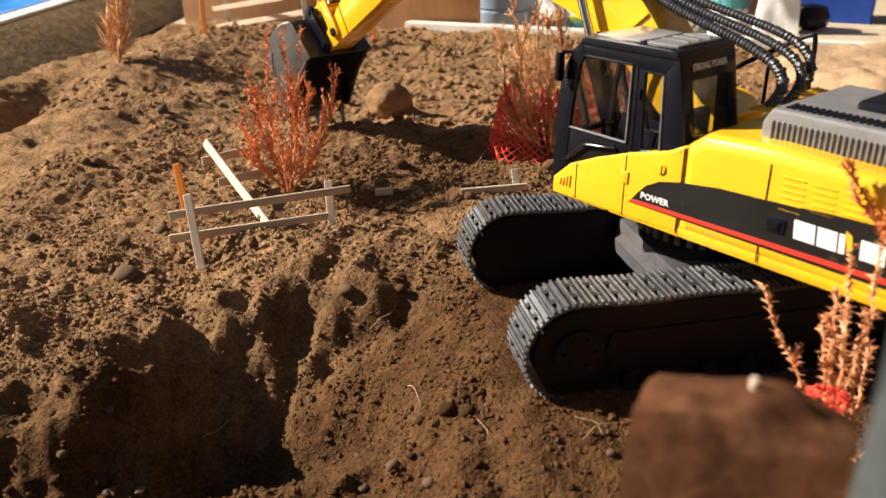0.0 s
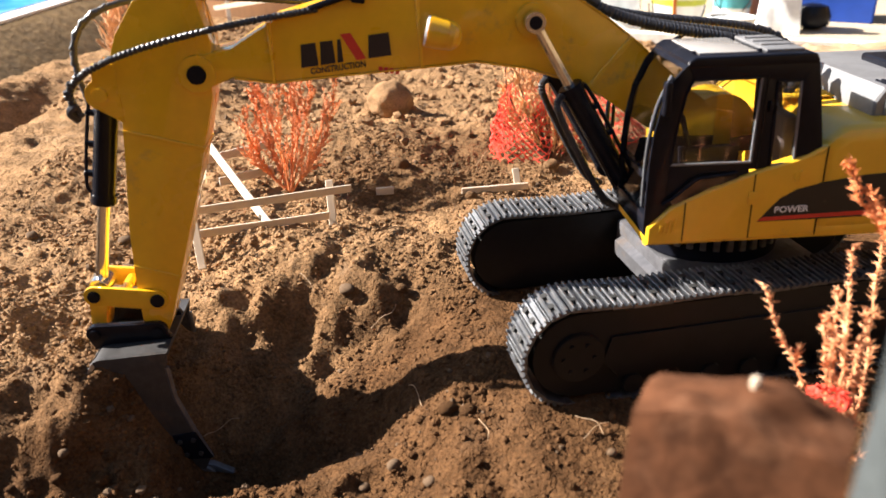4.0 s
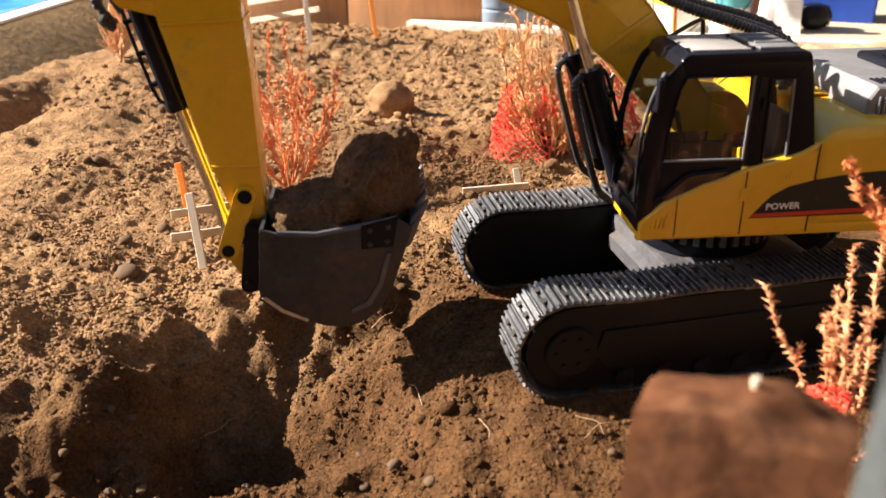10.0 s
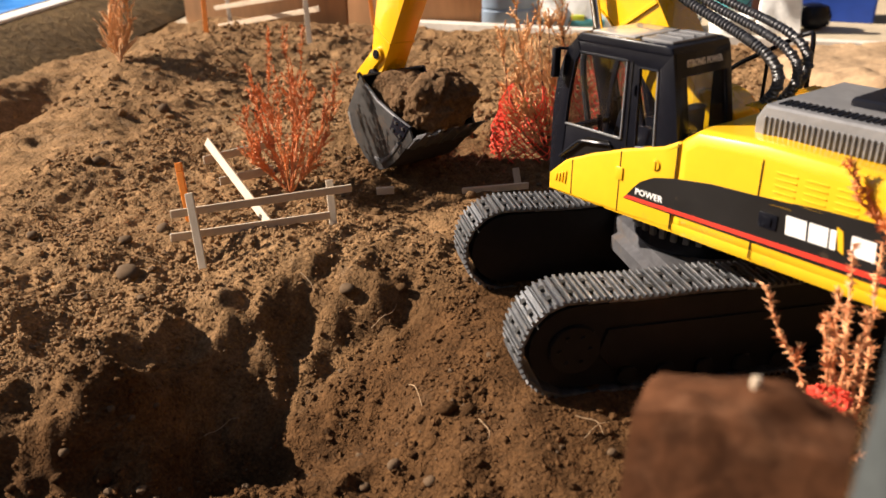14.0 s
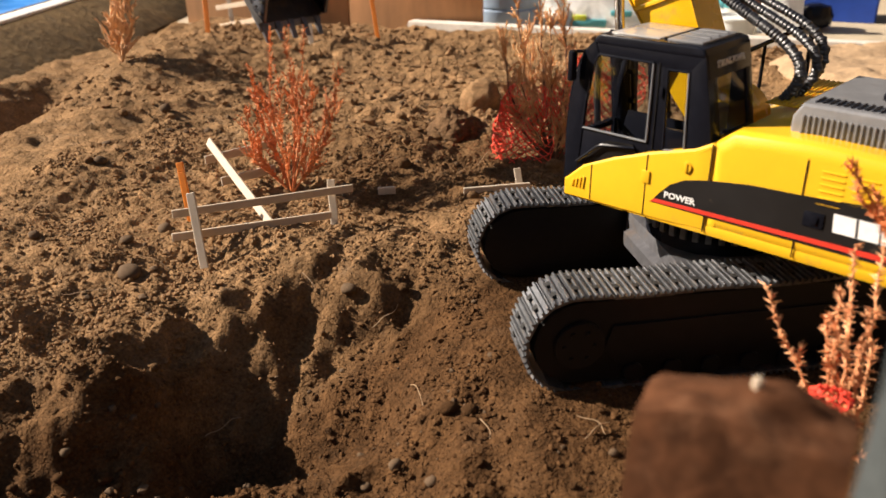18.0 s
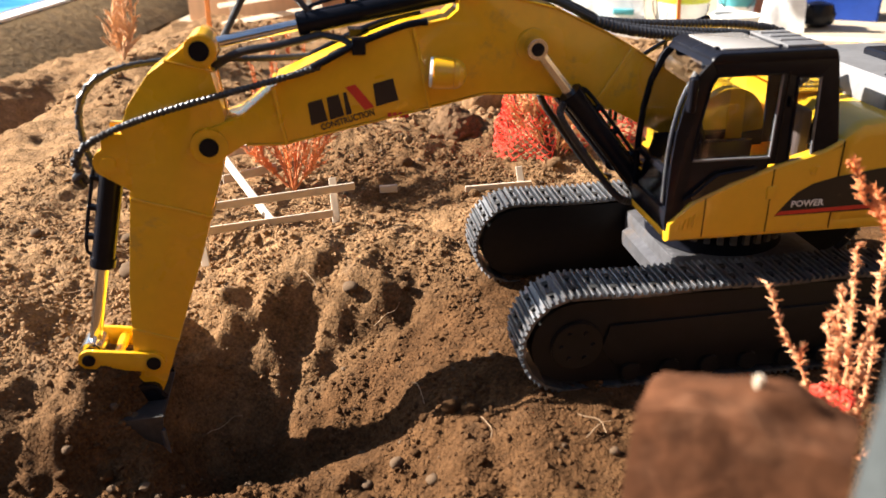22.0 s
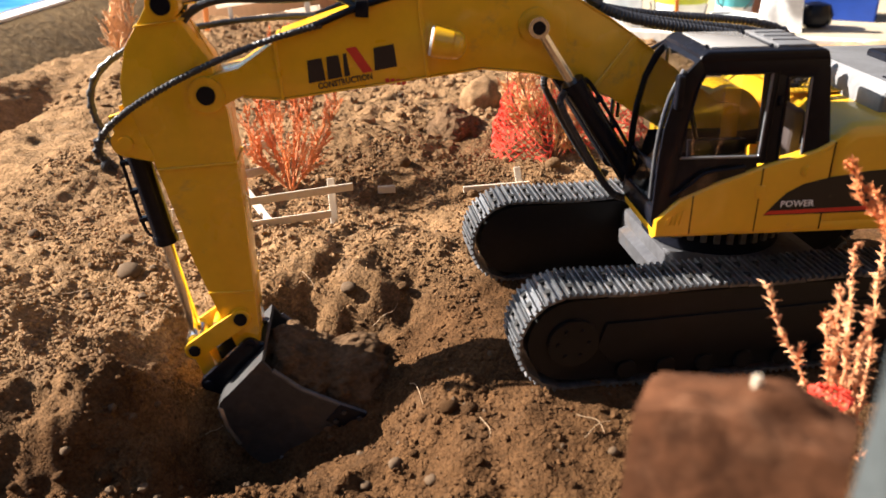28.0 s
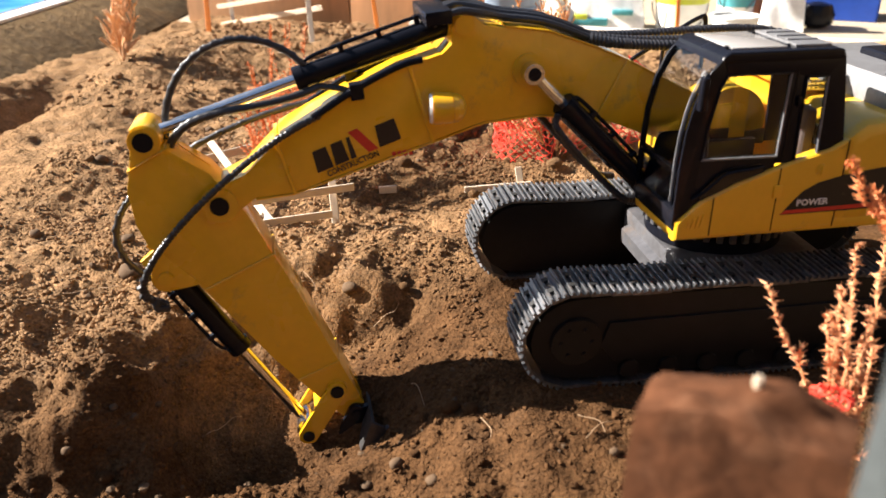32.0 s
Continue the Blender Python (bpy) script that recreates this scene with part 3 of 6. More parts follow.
part("fuel_cap", merge(rod((-0.0202, 0.104, 0.1506), (-0.0202, 0.1060, 0.1506), 0.0048, 20, None, bevel=0.0008), box(-0.0214, -0.0190, 0.1055, 0.1068, 0.1471, 0.1541, 0.0004)), YELLOW, house)
for row in range(6):
    for col in range(3):
        x, z = -0.116 - 0.021 * col, 0.1655 + 0.0 * col - 0.0045 * row + 0.004
        if row < 6 - col:
            part("vent_louvre", prism([(x - 0.0155, z), (x, z), (x, z + 0.0012), (x - 0.0155, z + 0.0012)], 0.1042, 0.1052, 0.0003), YELLOW, house)
# the stripe decal
STRIPE = [(0.0068, 0.1165), (-0.002, 0.1275), (-0.0083, 0.1341), (-0.020, 0.1405), (-0.0373, 0.1445), (-0.070, 0.1490), (-0.1038, 0.1505), (-0.150, 0.154), (-0.200, 0.156), (-0.200, 0.1165)]
part("side_stripe", prism(STRIPE, 0.1045, 0.1052), BLACK_SATIN, house, "black side decal")
part("red_line", prism([(0.0068, 0.1172), (0.0030, 0.1200), (-0.200, 0.1235), (-0.200, 0.1196)], 0.1047, 0.1056), RED_INK, house, "red stripe")
FACE_LEFT = Matrix(((-1, 0, 0, 0), (0, 0, 1, 0), (0, 1, 0, 0), (0, 0, 0, 1)))
letters("POWER", 0.026, 0.0052, 0.0003, WHITE_INK, house, Matrix.Translation((-0.0178, 0.1056, 0.1255)) @ FACE_LEFT, "power_lettering")
part("latch", merge(box(-0.1235, -0.1095, 0.1045, 0.1062, 0.1300, 0.1410, 0.001), box(-0.1195, -0.1135, 0.1060, 0.1072, 0.1325, 0.1385, 0.0006)), BLACK, house)
# the maker's mark on the side, as plain shapes
for x, w, z0, z1 in ((-0.1300, 0.0145, 0.1305, 0.1435), (-0.1462, 0.0130, 0.1305, 0.1435), (-0.1606, 0.0040, 0.1305, 0.1435), (-0.1745, 0.0155, 0.1305, 0.1435)):
    part("side_mark", prism([(x, z0), (x - w, z0), (x - w + 0.0012, z1), (x + 0.0012, z1)], 0.1050, 0.1057), WHITE_INK, house, "white block of the mark")
part("side_mark_slash", prism([(-0.1630, 0.1465), (-0.1675, 0.1440), (-0.1705, 0.1290), (-0.1665, 0.1315)], 0.1050, 0.1058), YELLOW, house)
# grey engine grille on the hood, exhaust and counterweight
grille = prism([(-0.0815, 0.184), (-0.0815, 0.1965), (-0.0875, 0.2065), (-0.1960, 0.2065), (-0.2010, 0.1990), (-0.2010, 0.184)], -0.030, 0.0815, 0.004, 3)
part("engine_grille", grille, VENT_GREY, house, "grey louvred plastic engine cover")
rib_bm = box(-0.0009, 0.0009, -0.001, 0.0012, 0.0, 0.0135, 0.0004, 1)
RIB = mesh_of("grille_rib", rib_bm, VENT_GREY)
for k in range(28):
    share("grille_rib", RIB, house, pose(-0.090 - 0.0039 * k, 0.0822, 0.1855))
slot_bm = box(-0.0011, 0.0011, 0.0, 0.016, 0.0, 0.0016, 0.0003, 1)
SLOT = mesh_of("grille_slot", slot_bm, BLACK)
for k in range(22):
    share("grille_slot", SLOT, house, pose(-0.094 - 0.0046 * k, 0.058, 0.2060))
part("grille_dome", merge(box(-0.185, -0.125, -0.020, 0.040, 0.2045, 0.2125, 0.004, 3), rod((-0.155, 0.008, 0.2120), (-0.155, 0.008, 0.2150), 0.021, 28, None, bevel=0.001)), BLACK, house)
part("rear_hood", box(-0.200, -0.110, -0.098, -0.036, 0.184, 0.1985, 0.005, 3), VENT_GREY, house)

# cab
def bar(points, y0, y1, bm=None, bevel=0.0012):
    return prism(points, y0, y1, bevel, 2, bm)


CAB_IN, CAB_OUT = 0.031, 0.1022
FRONT = [(0.0915, 0.1130), (0.0910, 0.1600), (0.0895, 0.1830), (0.0850, 0.2060), (0.0770, 0.2250), (0.0690, 0.2335)]
REAR = [(-0.0365, 0.1500), (-0.0365, 0.1660), (-0.0262, 0.2200), (-0.0232, 0.2335)]
DOOR_GLASS = [(0.0755, 0.1625), (0.0168, 0.1620), (0.0165, 0.2225), (0.0645, 0.2225), (0.0685, 0.2140), (0.0735, 0.1850)]
QUARTER_GLASS = [(0.0022, 0.1588), (-0.0152, 0.1608), (-0.0122, 0.2195), (0.0045, 0.2195)]
cab = part("cab", box(-0.0350, 0.0900, CAB_IN, CAB_OUT, 0.1080, 0.1160, 0.001), BLACK, excavator, "black plastic operator cab with clear windows")
MOVING["cab"] = cab
for y0, y1 in ((CAB_OUT - 0.0030, CAB_OUT), (CAB_IN, CAB_IN + 0.0030)):
    outer = y0 > CAB_IN
    part("front_pillar", bar(FRONT + ([(0.0640, 0.2228), (0.0682, 0.2142), (0.0732, 0.1850), (0.0752, 0.1622), (0.0792, 0.1165)] if outer else [(0.0650, 0.2290), (0.0725, 0.2210), (0.0800, 0.2040), (0.0845, 0.1820), (0.0860, 0.1600), (0.0865, 0.1165)]), y0, y1), BLACK, cab)
    part("roof_rail", bar([(0.0685, 0.2333), (-0.0230, 0.2333), (-0.0240, 0.2190), (0.0042, 0.2192), (0.0168, 0.2222), (0.0642, 0.2222)], y0 + 0.0002, y1 - 0.0002), BLACK, cab)
    part("rear_pillar", bar(REAR + [(-0.0120, 0.2200), (-0.0150, 0.1605), (-0.0150, 0.1500)], y0, y1), BLACK, cab)
    part("door_panel", bar([(0.0880, 0.1150), (0.0757, 0.1627), (0.0165, 0.1622), (0.0165, 0.1420), (0.0640, 0.1260)], y0 + 0.0008, y1 - 0.0008), BLACK, cab)
    if outer:
        part("door_pillar", bar([(0.0170, 0.1560), (0.0018, 0.1560), (0.0040, 0.2230), (0.0167, 0.2230)], y0 + 0.0004, y1 - 0.0004), BLACK, cab)
        part("door_gap", box(0.0112, 0.0119, CAB_OUT - 0.0006, CAB_OUT + 0.0003, 0.1560, 0.2235), FRAME_BLACK, cab)
    part("rear_side_panel", bar([(0.0022, 0.1480), (0.0022, 0.1590), (-0.0155, 0.1610), (-0.0155, 0.1480)], y0 + 0.0006, y1 - 0.0006), BLACK, cab)
part("front_sill", box(0.0830, 0.0912, CAB_IN + 0.0002, CAB_OUT - 0.0002, 0.1120, 0.1240, 0.002), BLACK, cab)
part("front_rail", box(0.0850, 0.0908, CAB_IN + 0.0004, CAB_OUT - 0.0004, 0.1490, 0.1540, 0.001), BLACK, cab)
SLOPE = [(-0.0365, 0.1600), (-0.0365, 0.1660), (-0.0262, 0.2200), (-0.0232, 0.2335), (-0.0192, 0.2335), (-0.0222, 0.2200), (-0.0325, 0.1660), (-0.0325, 0.1600)]
for y0, y1 in ((CAB_IN + 0.0006, CAB_IN + 0.0110), (CAB_OUT - 0.0150, CAB_OUT - 0.0006)):
    part("rear_post", prism(SLOPE, y0, y1, 0.0012), BLACK, cab)
part("rear_sill", prism([(-0.0370, 0.1590), (-0.0350, 0.1745), (-0.0310, 0.1745), (-0.0325, 0.1590)], CAB_IN + 0.0020, CAB_OUT - 0.0020, 0.001), BLACK, cab)
part("rear_header", prism([(-0.0275, 0.2160), (-0.0240, 0.2330), (-0.0195, 0.2330), (-0.0225, 0.2160)], CAB_IN + 0.0020, CAB_OUT - 0.0020, 0.001), BLACK, cab)
roof_outline = [(0.0700, 0.2325), (0.0690, 0.2352), (0.0640, 0.2382), (-0.0160, 0.2386), (-0.0215, 0.2372), (-0.0236, 0.2330), (-0.0225, 0.2305), (0.0670, 0.2300)]
part("cab_roof", prism(roof_outline, CAB_IN - 0.0005, CAB_OUT + 0.0004, 0.0026, 4), BLACK, cab)
part("front_visor", prism([(0.0722, 0.2300), (0.0690, 0.2338), (0.0650, 0.2338), (0.0690, 0.2290)], CAB_IN + 0.0003, CAB_OUT - 0.0003, 0.0015, 3), BLACK, cab)
part("roof_window", box(0.0180, 0.0600, CAB_IN + 0.008, CAB_OUT - 0.008, 0.2378, 0.2394, 0.0008), ROOF_GREY, cab, "pale grey roof window")
part("roof_hatch", box(-0.0160, 0.0120, CAB_IN + 0.008, CAB_OUT - 0.008, 0.2380, 0.2402, 0.0008), VENT_GREY, cab, "grey raised roof panel")
for k in range(3):
    part("roof_rib", box(-0.0140, 0.0100, CAB_IN + 0.018 + 0.014 * k, CAB_IN + 0.021 + 0.014 * k, 0.2400, 0.2412, 0.0004, 1), VENT_GREY, cab)
for x, y in ((0.015, CAB_OUT - 0.012), (0.015, CAB_IN + 0.012), (0.062, CAB_OUT - 0.012)):
    part("roof_bolt", rod((x, y, 0.2380), (x, y, 0.2400), 0.0016, 10), BLACK, cab)
for name, pts, y0 in (("door_window", DOOR_GLASS, CAB_OUT - 0.0016), ("quarter_window", QUARTER_GLASS, CAB_OUT - 0.0016), ("right_window", [(0.0862, 0.1600), (0.0168, 0.1600), (0.0165, 0.2225), (0.0690, 0.2245), (0.0800, 0.2040), (0.0845, 0.1820)], CAB_IN + 0.0008), ("right_rear_window", QUARTER_GLASS, CAB_IN + 0.0008)):
    part(name, prism(pts, y0, y0 + 0.0008), PANE, cab, "clear plastic pane").visible_shadow = False
part("windscreen", prism([(0.0888, 0.1535), (0.0875, 0.1830), (0.0830, 0.2055), (0.0705, 0.2308), (0.0697, 0.2303), (0.0822, 0.2052), (0.0867, 0.1828), (0.0880, 0.1535)], CAB_IN + 0.003, CAB_OUT - 0.003), PANE, cab, "clear plastic pane").visible_shadow = False
part("lower_windscreen", box(0.0880, 0.0888, CAB_IN + 0.003, CAB_OUT - 0.003, 0.1235, 0.1495), PANE, cab, "clear plastic pane").visible_shadow = False
part("rear_window", prism([(-0.0340, 0.1740), (-0.0256, 0.2165), (-0.0248, 0.2165), (-0.0332, 0.1740)], CAB_IN + 0.011, CAB_OUT - 0.015), PANE, cab, "clear plastic pane").visible_shadow = False
for pts, mat in ((DOOR_GLASS, BLACK), (QUARTER_GLASS, BLACK)):
    for k, (p, q) in enumerate(zip(pts, pts[1:] + pts[:1])):
        part("window_seal", tube([(p[0], CAB_OUT + 0.0001, p[1]), (q[0], CAB_OUT + 0.0001, q[1])], 0.0010, 6), SEAL_GREY if k < 2 else BLACK, cab)
for dy, r, mat in ((0.0030, 0.0009, BLACK), (0.0066, 0.0007, SEAL_GREY)):
    line = [(x + 0.0012, CAB_OUT - dy, z) for x, z in FRONT[1:5]]
    part("windscreen_trim", tube(spline([(0.0922, CAB_OUT - dy, 0.1300)] + line, 24), r, 8), mat, cab)
part("grab_handle", tube(spline([(0.0790, CAB_OUT + 0.001, 0.1330), (0.0700, CAB_OUT + 0.003, 0.1400), (0.0580, CAB_OUT + 0.003, 0.1505), (0.0500, CAB_OUT + 0.003, 0.1530), (0.0360, CAB_OUT + 0.003, 0.1545), (0.0260, CAB_OUT + 0.001, 0.1550)], 20), 0.0012), BLACK, cab)
part("lower_door_window", prism([(0.0745, 0.1360), (0.0610, 0.1510), (0.0500, 0.1560), (0.0280, 0.1575), (0.0240, 0.1500), (0.0450, 0.1440), (0.0700, 0.1300)], CAB_OUT - 0.0006, CAB_OUT + 0.0004), SMOKED, cab, "dark recessed lower door pane")
part("door_lock", box(0.0060, 0.0090, CAB_OUT, CAB_OUT + 0.0022, 0.1985, 0.2060, 0.0005), BLACK, cab)
mirror_bm = box(0.0815, 0.0870, 0.1050, 0.1120, 0.2000, 0.2240, 0.0020, 3)
tube([(0.0780, 0.1000, 0.2230), (0.0845, 0.1085, 0.2230)], 0.0014, 6, mirror_bm)
part("wing_mirror", mirror_bm, BLACK, cab)
lean = math.atan2(0.0030, 0.0135)
letters("STRONG POWER", 0.044, 0.0052, 0.0003, SILVER_INK, cab, Matrix(((0, math.sin(lean), -math.cos(lean), -0.0263), (-1, 0, 0, 0.0666), (0, math.cos(lean), math.sin(lean), 0.2252), (0, 0, 0, 1))), "roof_lettering")
seat_bm = box(-0.020, 0.016, 0.050, 0.086, 0.130, 0.146, 0.004, 3)
box(-0.024, -0.014, 0.052, 0.084, 0.140, 0.190, 0.004, 3, seat_bm)
part("operator_seat", seat_bm, SEAT, cab, "dull brown-grey seat")
console = box(0.000, 0.045, 0.040, 0.048, 0.118, 0.158, 0.003)
box(0.060, 0.080, 0.045, 0.092, 0.118, 0.142, 0.003, 2, console)
rod((0.040, 0.044, 0.156), (0.048, 0.044, 0.182), 0.0022, 10, console)
rod((0.055, 0.078, 0.116), (0.060, 0.078, 0.168), 0.002, 10, console)
part("control_console", console, BLACK, cab)

# boom
BOOM_TOP = [(0.392, 0.0215), (0.362, 0.0455), (0.315, 0.0655), (0.267, 0.0825), (0.236, 0.0890), (0.2275, 0.0960), (0.2260, 0.1080), (0.2215, 0.1165), (0.2140, 0.1180), (0.2070, 0.1130), (0.2010, 0.1065), (0.1857, 0.1030), (0.1522, 0.0952), (0.1137, 0.0775), (0.0873, 0.0630), (0.045, 0.0360), (0.012, 0.0175)]
BOOM_UNDER = [(-0.004, -0.0165), (0.020, -0.0170), (0.050, -0.0090), (0.0821, 0.0060), (0.1051, 0.0180), (0.1321, 0.0272), (0.1677, 0.0333), (0.2073, 0.0338), (0.2498, 0.0245), (0.3596, 0.0005), (0.388, 0.0010)]
outline = circle_to(list(BOOM_TOP), 0.0, 0.0, 0.0175, 100, 250, 8) + BOOM_UNDER[1:]
circle_to(outline, BOOM_LENGTH, 0.0, 0.0135, 250, 450, 10)
boom = part("boom", prism(outline, -0.0205, 0.0205, 0.0012), YELLOW_ARM, excavator, "yellow painted curved boom with black lettering")
MOVING["boom"] = boom
for pts in ([(0.3596, 0.0005), (0.3570, 0.0005), (0.3640, 0.0450), (0.3666, 0.0440)], [(0.2498, 0.0245), (0.2472, 0.0252), (0.2590, 0.0850), (0.2616, 0.0845)], [(0.1190, 0.0225), (0.1155, 0.0215), (0.0885, 0.0640), (0.0920, 0.0655)]):
    part("flange_strip", prism(pts, -0.0228, 0.0228, 0.0004, 1), YELLOW_ARM, boom)
for a, b in zip(BOOM_UNDER[4:], BOOM_UNDER[5:]):
    part("flange_strip", prism([a, b, (b[0], b[1] - 0.0014), (a[0], a[1] - 0.0014)], -0.0218, 0.0218, 0.0003, 1), YELLOW_ARM, boom)
for a, b in zip(BOOM_TOP[11:], BOOM_TOP[12:]):
    part("flange_strip", prism([a, b, (b[0], b[1] + 0.0014), (a[0], a[1] + 0.0014)], -0.0218, 0.0218, 0.0003, 1), YELLOW_ARM, boom)
for a, b in zip(BOOM_TOP[1:4], BOOM_TOP[2:5]):
    part("flange_strip", prism([a, b, (b[0], b[1] + 0.0014), (a[0], a[1] + 0.0014)], -0.0218, 0.0218, 0.0003, 1), YELLOW_ARM, boom)
for x, z, r, half in ((BOOM_LENGTH, 0.0, 0.0140, 0.0225), (*BOOM_EYE, 0.0130, 0.0235), (0.2167, 0.1090, 0.0075, 0.0235), (0.0, 0.0, 0.030, 0.0185)):
    part("boom_boss", ring(x, z, r, -half, half, None, 32), YELLOW_ARM, boom)
part("stick_pin", ring(BOOM_LENGTH, 0.0, 0.0072, -0.0245, 0.0245, None), BLACK, boom, "black pin")
part("boom_eye_pin", ring(*BOOM_EYE, 0.0050, -0.0376, 0.0376, None), BLACK, boom)
for side in (1, -1):
    spot = Vector((0.2440, side * 0.0310, 0.0530))
    aim_to = Vector((0.97, side * -0.10, 0.08)).normalized()
    part("lamp_bracket", box(0.2300, 0.2400, min(side * 0.0195, side * 0.0330), max(side * 0.0195, side * 0.0330), 0.0480, 0.0580, 0.0015), YELLOW_ARM, boom)
    housing = rod(spot - aim_to * 0.0120, spot + aim_to * 0.0040, 0.0112, 26, None, 0.0122, 0.0010)
    for k in range(4):
        a0, a1 = radians(22 * k), radians(22 * (k + 1))
        rod(spot - aim_to * (0.0120 + 0.010 * math.sin(a0)), spot - aim_to * (0.0120 + 0.010 * math.sin(a1)), 0.0112 * math.cos(a0), 26, housing, 0.0112 * math.cos(a1))
    part("work_lamp", housing, YELLOW_ARM, boom, "yellow domed work lamp housing")
    part("lamp_lens", rod(spot + aim_to * 0.0036, spot + aim_to * 0.0058, 0.0114, 26, None, 0.0108, 0.0004), WHITE_INK, boom, "pale lamp lens")
for y, zo in ((0.010, 0.0), (0.003, 0.002), (-0.004, 0.0), (-0.011, 0.002)):
    path = [(0.116, y, 0.0835 + zo), (0.1522, y, 0.1005 + zo), (0.1857, y, 0.1090 + zo), (0.205, y * 2.0, 0.1160 + zo), (0.222, y * 2.4, 0.1195 + zo), (0.240, y * 2.4, 0.113 + zo)]
    part("boom_hose", tube(spline(path, 40), 0.0029, 8, None, 0.04), RUBBER, boom, "black ribbed hose")
part("hose_clamp", box(0.226, 0.246, -0.030, 0.030, 0.1120, 0.1225, 0.002), BLACK, boom)
for side in (1, -1):
    part("boom_pipe", tube(spline([(0.2500, side * 0.020, 0.0880), (0.267, side * 0.021, 0.0860), (0.300, side * 0.022, 0.0745), (0.336, side * 0.024, 0.0575)], 14), 0.0027, 10), BLACK, boom)
    part("pipe_clip", box(0.296, 0.306, side * 0.015, side * 0.026, 0.066, 0.078, 0.001), BLACK, boom)
# lettering on both sides: the maker's mark as plain shapes, the readable word as letters
for side in (1, -1):
    y0, y1 = (0.0205, 0.0212) if side > 0 else (-0.0212, -0.0205)

    def slab(x0, x1, z0, z1):
        """A piece of the mark on the boom's slope."""
        c, s = math.cos(radians(-14.5)), math.sin(radians(-14.5))
        pts = [(x0, z0), (x1, z0), (x1, z1), (x0, z1)]
        return [(0.3075 + c * x - s * z, 0.0305 + s * x + c * z) for x, z in pts]

    blocks = []
    for x0, x1, z1 in ((0.0345, 0.0215, 0.0085), (0.0198, 0.0085, 0.0085), (0.0070, 0.0025, 0.0085), (-0.0165, -0.0340, 0.0085)):
        base = slab(x0, x1, -0.0085, z1)
        blocks.append(base[:2] + slab(x0 - 0.0025, x1 - 0.0005, -0.0085, z1)[2:])
    for block in blocks:
        part("boom_mark", prism(block, y0, y1), BLACK_INK, boom, "black block of the mark")
    part("boom_mark_slash", prism(slab(-0.0075, -0.0150, -0.0085, 0.0)[:2] + slab(0.0015, -0.0060, 0.0, 0.0120)[2:], y0, y1), RED_INK, boom, "red slash")
    turn = Matrix.Rotation(radians(14.5), 4, "Y")
    face = FACE_LEFT if side > 0 else Matrix(((1, 0, 0, 0), (0, 0, -1, 0), (0, 1, 0, 0), (0, 0, 0, 1)))
    letters("CONSTRUCTION", 0.042, 0.0050, 0.0003, BLACK_INK, boom, Matrix.Translation((0.3115, side * 0.0210, 0.0170)) @ turn @ face, "boom_lettering")
    bars = bmesh.new()
    for k in range(4):
        prism([(x - 0.0235 - 0.0042 * k - 0.0, z + 0.0006) for x, z in slab(0.0, -0.003, -0.0150, -0.0108)], y0, y1, 0.0, 1, bars)
    part("small_print", bars, RED_INK, boom)

# stick
STICK = [(0.2360, -0.0155), (0.2150, -0.0180), (0.1400, -0.0175), (0.0954, -0.0175), (0.0150, -0.0140), (-0.0250, -0.0050), (-0.0570, 0.0145)]
circle_to(STICK, -0.0666, 0.0244, 0.0125, -40, -200, 8)
STICK += [(-0.0590, 0.0400), (-0.0378, 0.0550), (-0.0115, 0.0630), (0.0080, 0.0640), (0.0420, 0.0500), (0.0900, 0.0395), (0.1410, 0.0290), (0.1920, 0.0145), (0.2050, 0.0100), (0.2330, 0.0010)]
circle_to(STICK, 0.2270, -0.0075, 0.0095, 60, -50, 6)
stick = part("stick", prism(STICK, -0.0180, 0.0180, 0.0014), YELLOW_ARM, excavator, "yellow painted dipper stick with a few soil marks")
MOVING["stick"] = stick
lines = bmesh.new()
for pts in ([(0.0545, -0.0168), (0.0570, -0.0168), (0.0605, 0.0455), (0.0580, 0.0460)], [(-0.0560, 0.0120), (-0.0550, 0.0105), (-0.0510, 0.0465), (-0.0525, 0.0460)], [(0.1695, -0.0182), (0.1718, -0.0182), (0.1718, 0.0200), (0.1695, 0.0206)]):
    prism(pts, -0.0196, 0.0196, 0.0004, 1, lines)
for a, b in (((0.0420, 0.0500), (0.1920, 0.0145)), ((0.2100, -0.0180), (0.0150, -0.0140)), ((-0.0626, 0.0390), (-0.0115, 0.0630)), ((-0.0250, -0.0050), (-0.0600, 0.0125))):
    tube([(a[0], 0.0, a[1]), (b[0], 0.0, b[1])], 0.0006, 4, lines)
part("weld_seam", lines, YELLOW_ARM, stick)
ears = bmesh.new()
for y0, y1 in ((0.0120, 0.0185), (-0.0185, -0.0120)):
    lug = [(0.0100, 0.0600), (0.0150, 0.0760)]
    circle_to(lug, 0.0362, 0.0662, 0.0115, 140, 0, 8)
    prism(lug + [(0.0530, 0.0450)], y0, y1, 0.0008, 2, ears)
part("ram_lug", ears, YELLOW_ARM, stick)
part("ram_lug_boss", ring(0.0362, 0.0662, 0.0062, -0.0205, 0.0205, None), YELLOW_ARM, stick)
for p, r in ((STICK_EYE, 0.0074), (IDLER_PIN, 0.0062), (BUCKET_PIVOT, 0.0052)):
    part("pin", ring(p[0], p[1], r, -0.0212, 0.0212, None), BLACK, stick, "black pin")
for p, r in ((STICK_EYE, 0.0112), (IDLER_PIN, 0.0098)):
    part("pin_boss", ring(p[0], p[1], r, -0.0198, 0.0198, None), YELLOW_ARM, stick)
